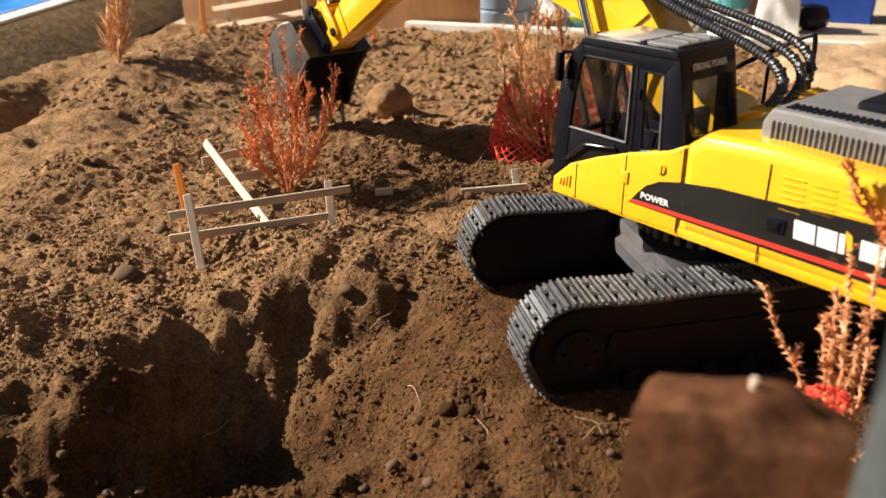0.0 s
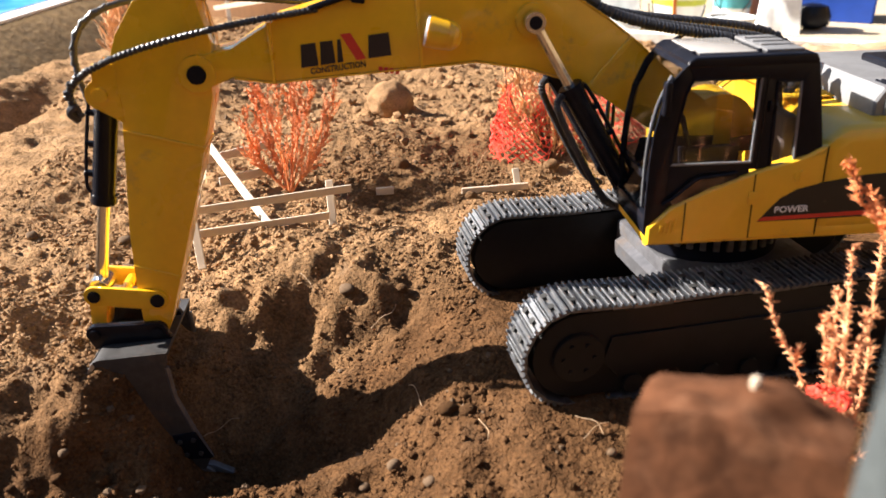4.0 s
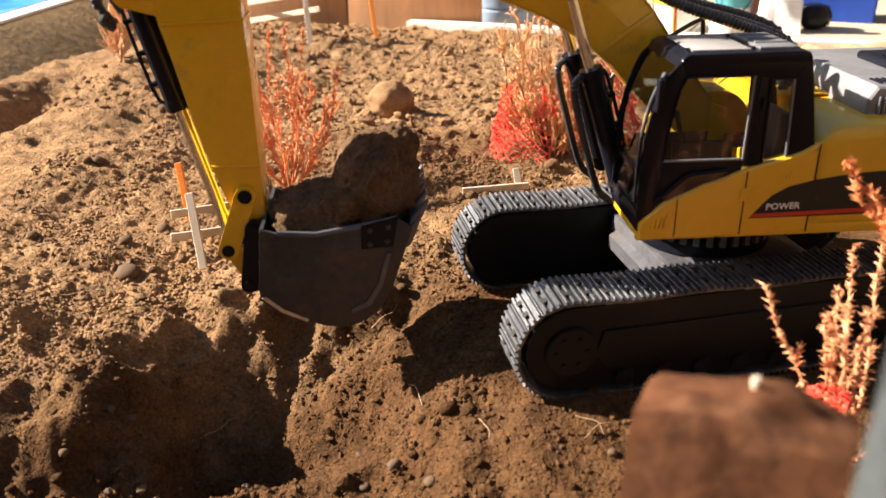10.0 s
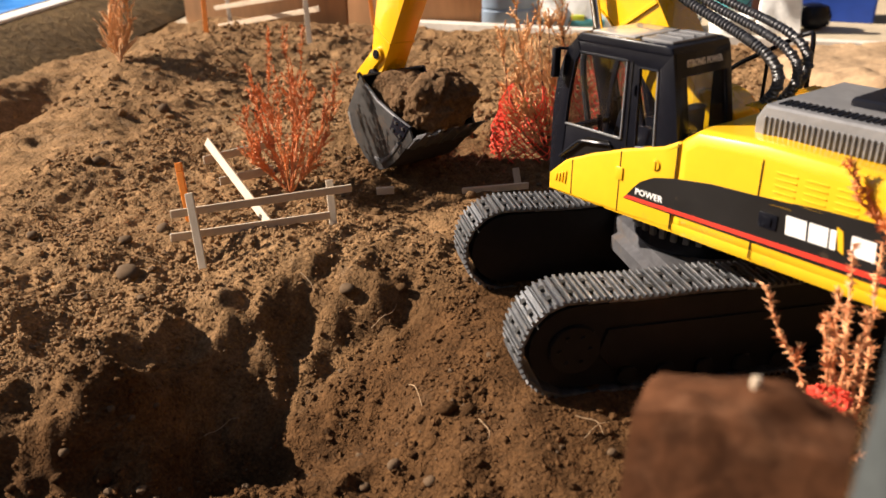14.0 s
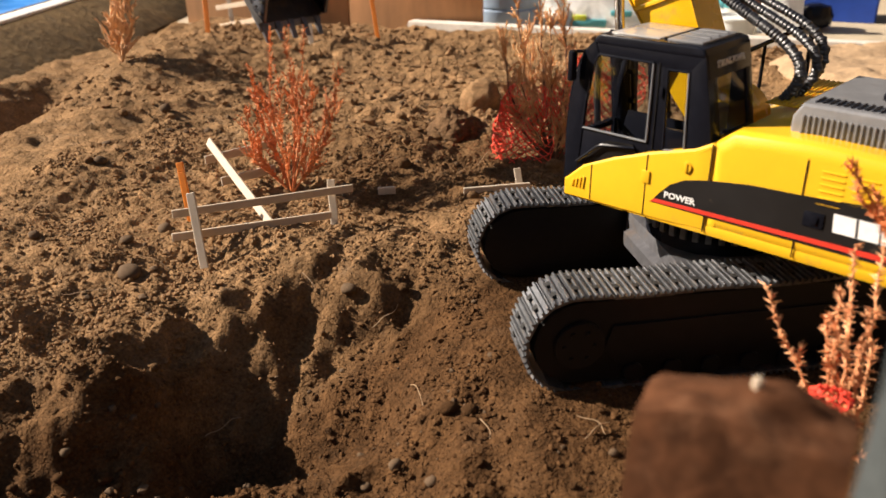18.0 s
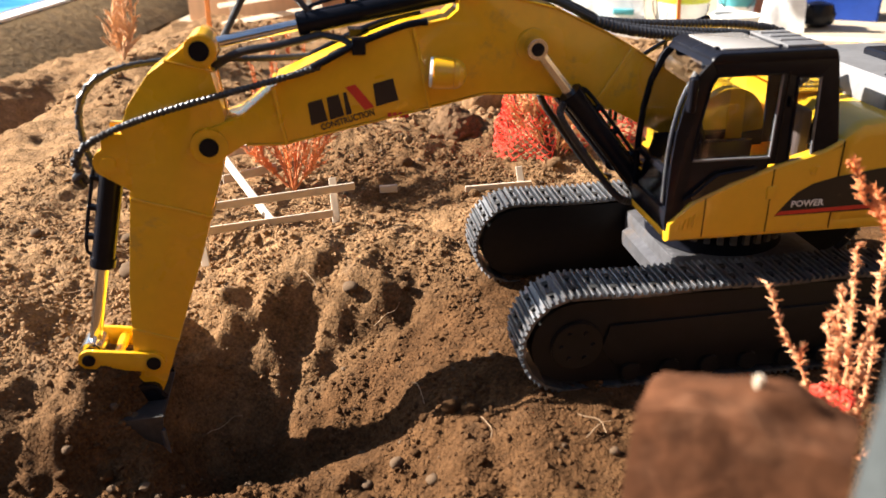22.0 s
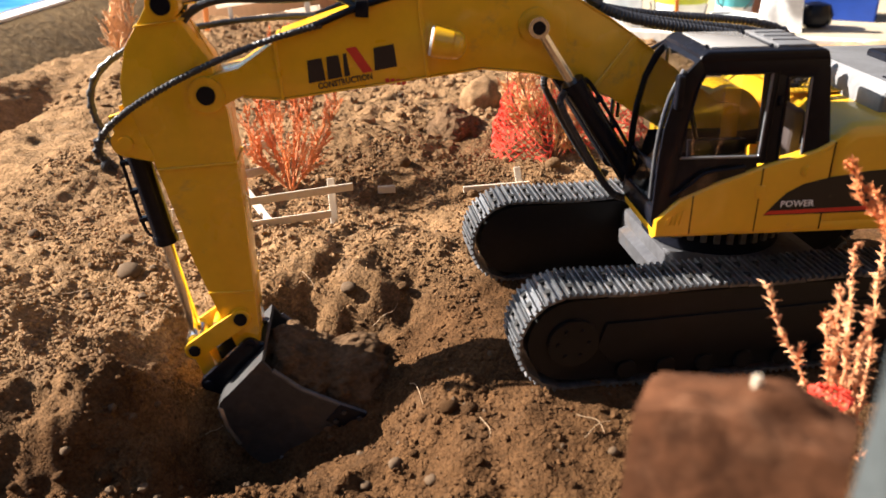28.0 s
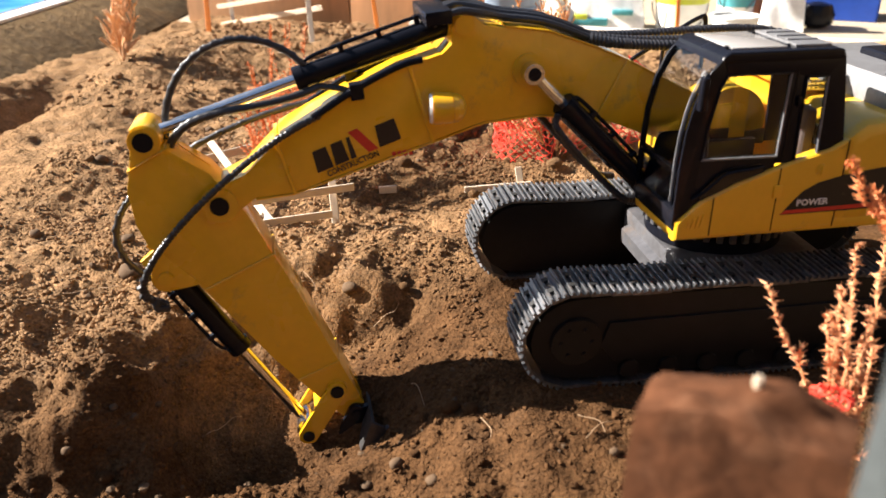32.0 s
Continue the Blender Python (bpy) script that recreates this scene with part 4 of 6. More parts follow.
part("ram_hose", tube(spline([(0.050, 0.014, 0.082), (0.056, 0.016, 0.086), (0.062, 0.012, 0.080)], 10), 0.0033, 8), RUBBER, stick)

# rams
def ram(key, length, barrel, rod_length, r, rod_r, y_half, label):
    bm = rod((0.004, 0, 0), (barrel, 0, 0), r, 22, None, bevel=0.0008)
    rod((barrel - 0.006, 0, 0), (barrel + 0.002, 0, 0), r * 1.12, 22, bm, bevel=0.0006)
    ring(0, 0, r * 1.05, -y_half, y_half, bm)
    body = part("ram_barrel", bm, BLACK, excavator, label)
    bm = rod((0.0, 0, 0), (rod_length, 0, 0), rod_r, 16)
    ring(0, 0, rod_r * 1.9, -y_half, y_half, bm)
    arm = part("ram_rod", bm, CHROME, excavator, "chrome ram rod")
    return body, arm


for i in (0, 1):
    MOVING["boom_barrel", i], MOVING["boom_rod", i] = ram("boom", 0.16, 0.098, 0.120, 0.0088, 0.0042, 0.0058, "black boom ram barrel with ribbed hose")
    pipe = tube(spline([(0.012, 0.0, 0.0105), (0.040, 0.0, 0.0118), (0.090, 0.0, 0.0112), (0.096, 0.0, 0.0060)], 16), 0.0016)
    for x in (0.025, 0.05, 0.075):
        box(x - 0.002, x + 0.002, -0.003, 0.003, 0.0070, 0.0135, 0.0005, 1, pipe)
    part("ram_pipe", pipe, BLACK, MOVING["boom_barrel", i])
    hose = tube(spline([(0.098, 0.004, -0.008), (0.090, 0.006, -0.017), (0.050, 0.008, -0.020), (0.006, 0.006, -0.020), (-0.012, 0.0, -0.012)], 60), 0.0030, 8, None, 0.10)
    part("ram_hose", hose, RUBBER, MOVING["boom_barrel", i], "black ribbed hose")
MOVING["stick_barrel"], MOVING["stick_rod"] = ram("stick", 0.2, 0.128, 0.160, 0.0085, 0.0043, 0.010, "black stick ram barrel")
pipe = tube(spline([(0.010, 0.0, 0.0120), (0.040, 0.0, 0.0130), (0.110, 0.0, 0.0125), (0.122, 0.0, 0.0060)], 16), 0.0015)
for x in (0.03, 0.06, 0.09):
    box(x - 0.002, x + 0.002, -0.003, 0.003, 0.0070, 0.0145, 0.0005, 1, pipe)
part("ram_pipe", pipe, BLACK, MOVING["stick_barrel"])
part("ram_hose", tube(spline([(0.116, 0.005, -0.009), (0.098, 0.011, -0.017), (0.084, 0.016, -0.034)], 14), 0.0025), RUBBER, MOVING["stick_barrel"], "short black hose")
MOVING["bucket_barrel"], MOVING["bucket_rod"] = ram("bucket", 0.15, 0.092, 0.125, 0.0092, 0.0052, 0.0115, "black bucket ram barrel")
pipe = tube(spline([(0.008, 0.0, 0.0130), (0.030, 0.0, 0.0142), (0.078, 0.0, 0.0138), (0.088, 0.0, 0.0070)], 16), 0.0015)
for x in (0.02, 0.045, 0.07):
    box(x - 0.002, x + 0.002, -0.003, 0.003, 0.0075, 0.0155, 0.0005, 1, pipe)
part("ram_pipe", pipe, BLACK, MOVING["bucket_barrel"])

# idler link, bucket link
def link_plate(length, r0, r1):
    pts = circle_to([], 0.0, 0.0, r0, 90, 270, 8)
    return circle_to(pts, length, 0.0, r1, -90, 90, 8)


bm = bmesh.new()
for y0, y1 in ((0.0185, 0.0225), (-0.0225, -0.0185)):
    prism(link_plate(IDLER_LENGTH, 0.0085, 0.0085), y0, y1, 0.0006, 2, bm)
rod((0.030, -0.019, 0.0), (0.030, 0.019, 0.0), 0.0045, 14, bm)
MOVING["idler"] = part("idler_link", bm, YELLOW_ARM, excavator, "yellow bucket linkage")
part("pin", ring(IDLER_LENGTH, 0.0, 0.0052, -0.0245, 0.0245, None), BLACK, MOVING["idler"], "black pin")
part("pin", ring(0.0, 0.0, 0.0058, -0.0245, 0.0245, None), BLACK, MOVING["idler"], "black pin")
bm = prism(link_plate(LINK_LENGTH, 0.0080, 0.0062), -0.0115, 0.0115, 0.0010)
MOVING["link"] = part("bucket_link", bm, YELLOW_ARM, excavator)

# bucket: curved shell, two side plates, ears and teeth
BACK = [(-0.012, -0.006), (0.025, -0.009), (0.048, -0.012), (0.059, -0.030), (0.0655, -0.052), (0.0680, -0.075), (0.0615, -0.096), (0.046, -0.110), (0.022, -0.1180), (-0.006, -0.1225), (-0.030, -0.1260)]
HALF = 0.048


def shell(points, thick):
    """A bent plate through points."""
    out = []
    for i, p in enumerate(points):
        a, b = points[max(i - 1, 0)], points[min(i + 1, len(points) - 1)]
        n = Vector((b[1] - a[1], a[0] - b[0])).normalized()
        out.append((p[0] + n[0] * thick, p[1] + n[1] * thick))
    return out


smooth_back = [(p.x, p.z) for p in spline([(x, 0, z) for x, z in BACK], 41)]
bm = bmesh.new()
inside = shell(smooth_back, 0.0028)
verts = [[bm.verts.new((x, y, z)) for x, z in line] for line in (smooth_back, inside) for y in (-HALF, HALF)]
n = len(smooth_back)
for i in range(n - 1):
    o0, o1, i0, i1 = verts
    bm.faces.new((o0[i], o0[i + 1], o1[i + 1], o1[i]))
    bm.faces.new((i0[i], i1[i], i1[i + 1], i0[i + 1]))
    bm.faces.new((o0[i], i0[i], i0[i + 1], o0[i + 1]))
    bm.faces.new((o1[i], o1[i + 1], i1[i + 1], i1[i]))
for i in (0, n - 1):
    bm.faces.new((verts[0][i], verts[1][i], verts[3][i], verts[2][i]))
bmesh.ops.recalc_face_normals(bm, faces=bm.faces[:])
bucket = part("bucket", bm, BUCKET_METAL, excavator, "dark grey steel digging bucket with worn edges")
MOVING["bucket"] = bucket
CHEEK = smooth_back + [(-0.0360, -0.1130), (-0.0250, -0.0850), (-0.0130, -0.0500), (-0.0100, -0.0200)]
for side in (1, -1):
    y = side * HALF
    part("side_plate", prism(CHEEK, y - 0.0016, y + 0.0016, 0.0004), BUCKET_METAL, bucket)
    edge = tube([(-0.0100, y, -0.0200), (-0.0130, y, -0.0500), (-0.0250, y, -0.0850), (-0.0360, y, -0.1130)], 0.0024, 8)
    part("cutting_edge", edge, GREY_METAL, bucket)
    part("wear_strip", prism([(0.0490, -0.0125), (0.0598, -0.030), (0.0663, -0.052), (0.0635, -0.053), (0.0570, -0.032), (0.0470, -0.016)], y - 0.0023, y + 0.0023, 0.0004), WORN, bucket, "bright worn edge")
    part("side_cutter", prism([(-0.0380, -0.1130), (-0.0120, -0.1130), (-0.0060, -0.0880), (-0.0260, -0.0850)], y - 0.0032, y + 0.0032, 0.0006), BLACK, bucket)
    part("heel_strip", prism([(0.0530, -0.0880), (0.0440, -0.1020), (0.0240, -0.1095), (-0.0060, -0.1125), (-0.0060, -0.1085), (0.0220, -0.1055), (0.0405, -0.0985), (0.0495, -0.0865)], y - 0.0030, y + 0.0030, 0.0006), GREY_METAL, bucket)
    for x, z in ((-0.0235, -0.0925), (-0.0120, -0.0940), (-0.0285, -0.1065), (-0.0165, -0.1075)):
        part("bolt", rod((x, y + side * 0.003, z), (x, y + side * 0.0050, z), 0.0022, 8), BUCKET_METAL, bucket)
for y in (0.021, -0.021):
    ear = circle_to([(-0.012, -0.007)], 0.0, 0.0, 0.0080, 190, 90, 6)
    circle_to(ear, BUCKET_EAR, 0.0, 0.0075, 90, -10, 6)
    part("bucket_ear", prism(ear + [(0.0530, -0.014)], y - 0.0035, y + 0.0035, 0.0008), BLACK, bucket)
for x, r in ((0.0, 0.0050), (BUCKET_EAR, 0.0046)):
    part("pin", ring(x, 0.0, r, -0.0265, 0.0265, None), BLACK, bucket)
part("lip", prism([(-0.012, -0.1255), (-0.032, -0.1290), (-0.0375, -0.1300), (-0.0325, -0.1255), (-0.012, -0.1220)], -HALF - 0.001, HALF + 0.001, 0.0004), GREY_METAL, bucket)
TOOTH_OUT = mesh_of("bucket_tooth", prism([(-0.012, -0.1275), (-0.034, -0.1315), (-0.0520, -0.1360), (-0.0530, -0.1345), (-0.0360, -0.1245), (-0.014, -0.1215)], -0.0036, 0.0036, 0.0008), GREY_METAL)
for k in range(5):
    share("bucket_tooth", TOOTH_OUT, bucket, pose(0, -0.042 + 0.021 * k, 0))
part("wear_band", prism([smooth_back[i] for i in (8, 12, 16, 20, 24)] + [shell(smooth_back, -0.0008)[i] for i in (24, 20, 16, 12, 8)], -HALF + 0.004, HALF - 0.004), BUCKET_METAL, bucket)

# hoses that bend between the parts, in short rigid pieces
for i, run in enumerate(HOSE_RUNS):
    length = (0.30, 0.32, 0.30, 0.25, 0.26, 0.27, 0.20)[i]
    size = (0.0025, 0.0025, 0.0025, 0.0040, 0.0034, 0.0034, 0.0030)[i]
    step = length / HOSE_PIECES * 0.62
    piece = tube([(-step + 2 * step * k / 12, 0, 0) for k in range(13)], size, 10, None, 0.13 if i < 2 else 0.10 if 3 <= i <= 5 else 0.02)
    data = mesh_of("hose_piece", piece, RUBBER)
    for k in range(HOSE_PIECES):
        MOVING["hose", i, k] = share("hose_piece", data, excavator, Matrix())


# ---- round the bed: walls, boards, floor ----
def wall(name, bm, mat, label, category):
    return tagged(part(name, bm, mat), label, category, kind="structure")


def lay(ob):
    """Turns a piece of the sloping side wall to the bed's slanting edge."""
    ob.matrix_basis = Matrix.Translation((-1.222, 0.419, 0)) @ Matrix.Rotation(radians(16), 4, "Z")
    return ob


lay(wall("wall_west", prism([(-0.03, -0.25), (-0.032, -0.026), (-0.185, 0.060), (-0.28, 0.060), (-0.28, -0.25)], -1.3, 1.7, 0.006), CONCRETE, "sloping earth-stained concrete wall beside the soil bed", "wall"))
lay(wall("wall_cap", box(-0.235, -0.188, -1.3, 1.68, 0.061, 0.069, 0.003), PAPER_WHITE, "pale worn capping strip along the wall", "wall cap"))
wall("board_back", box(-1.475, -0.97, 1.345, 1.365, -0.2, 0.42, 0.002), PLYWOOD, "brown plywood board standing behind the soil", "board")
wall("board_middle", box(-0.965, -0.60, 1.345, 1.363, -0.2, 0.42, 0.002), PLYWOOD, "sunlit orange-brown plywood board behind the soil", "board")
wall("rim_north", box(-0.78, 1.3, 1.290, 1.330, -0.2, 0.012, 0.004), RIM_WOOD, "pale grey weathered board edging the bed", "edging")
wall("floor", box(-3.0, 3.0, 1.331, 4.0, -0.12, -0.03, 0.0), SLAB, "tan concrete yard floor with sandy stains", "floor")
wall("wall_store", box(-3.0, 3.0, 3.2, 3.3, -0.03, 2.2, 0.0), DARK_STORE, "dark timber store wall far behind", "wall")
wall("wall_south", box(-3.0, 3.0, -2.6, -2.5, -0.6, 1.2, 0.0), CONCRETE, "plain wall behind the bed", "wall")
wall("wall_east", box(1.9, 2.0, -2.5, 3.2, -0.6, 1.2, 0.0), CONCRETE, "plain wall beside the bed", "wall")


def build_sand():
    bm = bmesh.new()
    bmesh.ops.create_grid(bm, x_segments=60, y_segments=50, size=0.5)
    for v in bm.verts:
        x, y = 0.33 + v.co.x * 0.62, 1.04 + v.co.y * 0.5
        fall = max(0.0, 1 - ((v.co.x / 0.48) ** 2 + (v.co.y / 0.48) ** 2))
        v.co = Vector((x, y, -0.05 + 0.075 * min(1.0, fall * 2.2) + 0.012 * (noise.noise(Vector((x * 22, y * 22, 0))) + 0.5 * noise.noise(Vector((x * 60, y * 60, 3))))))
    return tagged(part("sand_bank", bm, SAND, None, "", 3.0), "pale sandy earth crumbling at the edge of the bed", "sand", kind="structure")


build_sand()


# ---- yard things behind the bed ----
def lathe(profile, seg=28, bm=None, wobble=0.0):
    """A turned shape from (radius, height) pairs."""
    own = bmesh.new()
    rings = []
    for r, z in profile:
        rings.append([own.verts.new(((r + wobble * math.sin(3 * a + 20 * z)) * math.cos(a), (r + wobble * math.cos(2 * a + 15 * z)) * math.sin(a), z)) for a in [2 * math.pi * k / seg for k in range(seg)]])
    for a, b in zip(rings, rings[1:]):
        for k in range(seg):
            own.faces.new((a[k], a[(k + 1) % seg], b[(k + 1) % seg], b[k]))
    own.faces.new(rings[0][::-1])
    own.faces.new(rings[-1])
    return merge(bm, own)


def pail(x, y, r, h, label, band, low=0.28, high=0.78):
    thing = empty("plastic_pail", pose(x, y, -0.03), label, "pail", "pails in the yard")
    part("body", lathe([(r * 0.86, 0), (r * 0.88, 0.004), (r, h), (r * 1.03, h), (r * 1.03, h + 0.006), (r * 0.95, h + 0.006), (r * 0.84, 0.01)]), PAIL, thing)
    part("printed_label", lathe([(r * (0.86 + 0.14 * q) + d, h * q) for q, d in ((low, -0.002), (low, 0.0015), (high, 0.0015), (high, -0.002))]), band, thing)
    part("bail_handle", tube([(r * math.cos(a), r * 1.04 * math.sin(a) * 0.2 - r * 0.9, h * 0.85 - 0.08 * math.sin(a)) for a in [math.pi * k / 14 for k in range(15)]], 0.002), GREY_METAL, thing)
    return thing


def sack(x, y, w, d, h, turn, label, prints):
    thing = empty("sack", pose(x, y, -0.03, 0, 0, turn), label, "sack", "sacks in the yard")
    bm = bmesh.new()
    bmesh.ops.create_cube(bm, size=1.0)
    bmesh.ops.subdivide_edges(bm, edges=bm.edges[:], cuts=9, use_grid_fill=True)
    for v in bm.verts:
        z = v.co.z + 0.5
        puff = 1.0 - 0.35 * (2 * abs(v.co.x)) ** 3 * z
        fold = 0.05 * math.sin(9 * v.co.x + 7 * z) + 0.04 * noise.noise(v.co * 5)
        v.co = Vector((v.co.x * w * (1 - 0.12 * z), v.co.y * d * puff * (1 - 0.45 * z) + fold * d * 0.6, z * h * (1 - 0.08 * math.sin(6 * v.co.x))))
    part("cloth", bm, WHITE_BAG, thing, "", 1.2)
    for mat, x0, x1, z0, z1 in prints:
        part("print_patch", box(x0 * w, x1 * w, -d * 0.56, -d * 0.40, z0 * h, z1 * h, 0.004), mat, thing)
    return thing


jug = empty("water_jug", pose(-0.60, 1.58, -0.03), "pale blue translucent water jug lying behind the edging", "jug")
part("body", lathe([(0.02, 0), (0.095, 0.004), (0.10, 0.02), (0.10, 0.045), (0.095, 0.05), (0.10, 0.055), (0.10, 0.09), (0.07, 0.13), (0.03, 0.145), (0.03, 0.16)]), PALE_BLUE, jug)
part("cap", rod((0, 0, 0.158), (0, 0, 0.170), 0.034, 24), PAIL, jug)
sack(-0.33, 1.60, 0.21, 0.10, 0.12, 4, "white printed sack with teal lettering patches", ((TEAL, -0.40, 0.05, 0.06, 0.22), (TEAL, 0.10, 0.36, 0.30, 0.42), (LIME, -0.38, -0.20, 0.16, 0.30)))
sack(-0.53, 1.78, 0.10, 0.08, 0.11, -6, "white sack with a dark printed edge", ((DARK_STORE, -0.48, -0.30, 0.0, 0.5),))
pail(-0.135, 1.62, 0.070, 0.085, "white plastic pail with a lime printed rim", LIME, 0.80, 0.97)
pail(0.00, 1.86, 0.055, 0.11, "white plastic tub with a blue printed label", TEAL)
sack(0.118, 1.66, 0.105, 0.08, 0.13, 3, "crumpled white woven sack standing upright", ())
pot = empty("flower_pot", pose(0.04, 1.96, -0.03), "orange terracotta flower pot", "pot")
part("body", lathe([(0.035, 0), (0.05, 0.10), (0.056, 0.10), (0.058, 0.13), (0.050, 0.13), (0.034, 0.01)]), TERRACOTTA, pot)
pan = empty("open_bucket", pose(0.003, 1.50, -0.03), "white plastic bucket, open, with a black inside", "bucket")
part("body", lathe([(0.046, 0), (0.048, 0.002), (0.056, 0.052), (0.059, 0.052), (0.059, 0.057), (0.054, 0.057), (0.053, 0.050)]), PAIL, pan)
part("lining", lathe([(0.044, 0.010), (0.0525, 0.051), (0.0515, 0.051), (0.043, 0.012)]), BLACK, pan, "black bucket lining")
crate = empty("storage_bin", pose(0.275, 1.92, -0.03, 0, 0, -4), "deep blue plastic storage bin", "bin")
bm = bmesh.new()
for x0, x1, y0, y1 in ((-0.10, -0.092, -0.07, 0.07), (0.092, 0.10, -0.07, 0.07), (-0.10, 0.10, -0.07, -0.062), (-0.10, 0.10, 0.062, 0.07)):
    box(x0, x1, y0, y1, 0.0, 0.16, 0.002, 1, bm)
part("body", bm, BLUE_BIN, crate)
part("base", box(-0.098, 0.098, -0.068, 0.068, 0.001, 0.008), BLUE_BIN, crate)
part("rim", box(-0.108, 0.108, -0.078, -0.066, 0.140, 0.162, 0.003), BLUE_BIN, crate)
kettle = empty("black_pot", pose(0.205, 1.72, -0.03), "small round black pot", "pot")
part("body", lathe([(0.02, 0), (0.042, 0.012), (0.046, 0.035), (0.036, 0.060), (0.012, 0.066)]), BLACK, kettle)
plank_data = mesh_of("plank", box(-0.30, 0.30, -0.03, 0.03, 0.0, 0.035, 0.003), DARK_STORE)
for k in range(6):
    plank = tagged(new("plank", plank_data), "dark rough timber offcut stacked on the floor", "plank", "stacked planks")
    plank.matrix_basis = pose(0.76 + 0.02 * (k % 3), 1.96 + 0.07 * (k % 2), -0.03 + 0.0355 * (k // 2), 0, 0, 4 * (k % 3) - 4)


def build_tarp():
    bm = bmesh.new()
    bmesh.ops.create_grid(bm, x_segments=40, y_segments=40, size=0.5)
    for v in bm.verts:
        x, y = -2.5 + v.co.x * 1.7, 0.95 + v.co.y * 2.6
        v.co = Vector((x, y, 0.0 + 0.04 * noise.noise(Vector((x * 6, y * 6, 0))) + 0.02 * noise.noise(Vector((x * 20, y * 20, 5)))))
    return tagged(part("tarp", bm, TARP, None, "", 2.0), "crumpled bright blue tarp beyond the wall", "tarp")


build_tarp()
tagged(part("yard_ground", box(-4.0, -1.62, -2.5, 4.0, -0.20, -0.10), SLAB), "plain yard floor beyond the wall", "floor", kind="structure")


# ---- little wooden fences, stakes ----
def lath(a, b, w, t, name, parent, mat=STICK_WOOD):
    """A thin flat stick from a to b, flat side towards the south."""
    a, b = Vector(a), Vector(b)
    way = (b - a).normalized()
    deep = Vector((-0.35, 0.93, 0.0))
    deep = (deep - way * deep.dot(way)).normalized()
    side = way.cross(deep)
    bm = box(-w / 2, w / 2, -t / 2, t / 2, 0.0, (b - a).length, 0.0006, 1)
    m = Matrix((side, deep, way)).transposed().to_4x4()
    ob = part(name, bm, mat, parent)
    ob.matrix_basis = Matrix.Translation(a) @ m
    return ob


def fence(posts, rails, label, w=0.0085):
    thing = empty("toy_fence", Matrix(), label, "toy fence", "toy fences")
    for a, b in posts:
        lath(a, b, w, 0.003, "post", thing)
    for a, b in rails:
        lath(Vector(a) - Vector((-0.0015, 0.004, 0)), Vector(b) - Vector((-0.0015, 0.004, 0)), w, 0.003, "rail", thing)
    return thing


fence([((-0.4768, -0.0706, -0.0113), (-0.5007, -0.0449, 0.0591)), ((-0.3893, 0.0533, -0.0027), (-0.4005, 0.0721, 0.0443))],
      [((-0.5216, -0.0496, 0.0366), (-0.3757, 0.0772, 0.0372)), ((-0.5186, -0.0590, 0.0148), (-0.3946, 0.0576, 0.0099))], "little fence of pale craft sticks leaning in the soil")
fence([((-0.4543, 0.0262, 0.0027), (-0.5912, 0.1241, 0.0561))], [((-0.6073, 0.1371, 0.0270), (-0.5601, 0.2106, 0.0300)), ((-0.5571, 0.0938, 0.0190), (-0.5159, 0.1507, 0.0210))], "fallen fence of pale craft sticks tilted over the soil", 0.0105)
fence([((-0.2221, 0.2296, -0.0010), (-0.2285, 0.2382, 0.0213))], [((-0.2833, 0.1915, 0.0028), (-0.2101, 0.2296, 0.0048))], "low fence of pale craft sticks half buried in soil")
fence([((-1.2286, 1.1897, -0.0007), (-1.2592, 1.2282, 0.1011)), ((-0.8421, 0.8850, 0.0222), (-0.8700, 0.9294, 0.1342))], [((-1.2730, 1.1939, 0.0398), (-0.9075, 0.9082, 0.1170)), ((-1.2502, 1.1703, -0.0015), (-0.8325, 0.9225, 0.0933))], "weathered pale stick fence at the back of the soil", 0.011)
tagged(lath((-0.3894, 0.1755, -0.0050), (-0.3690, 0.1837, -0.0040), 0.0095, 0.004, "wood_offcut", None), "short pale wood offcut lying in the soil", "wood offcut")


def stake(a, b, label, w=0.0075):
    thing = empty("marker_stake", Matrix(), label, "stake", "orange marker stakes")
    a, b = Vector(a), Vector(b)
    lath(a, a + (b - a) * 0.86, w, 0.0045, "shaft", thing, ORANGE)
    lath(a + (b - a) * 0.862, b, w * 0.98, 0.0044, "tip", thing, ORANGE)
    return thing


stake((-0.5364, -0.0014, -0.0048), (-0.5607, 0.0233, 0.0638), "orange painted wooden stake leaning in the soil")
stake((-1.0593, 0.8309, 0.0398), (-1.0922, 0.8865, 0.1789), "orange painted wooden stake at the back", 0.010)
stake((-0.7250, 0.9720, 0.0199), (-0.7640, 1.0214, 0.1503), "orange painted wooden stake at the back", 0.009)
stake((-0.1200, 1.3111, -0.0041), (-0.1323, 1.3715, 0.1302), "orange painted wooden stake at the back", 0.009)


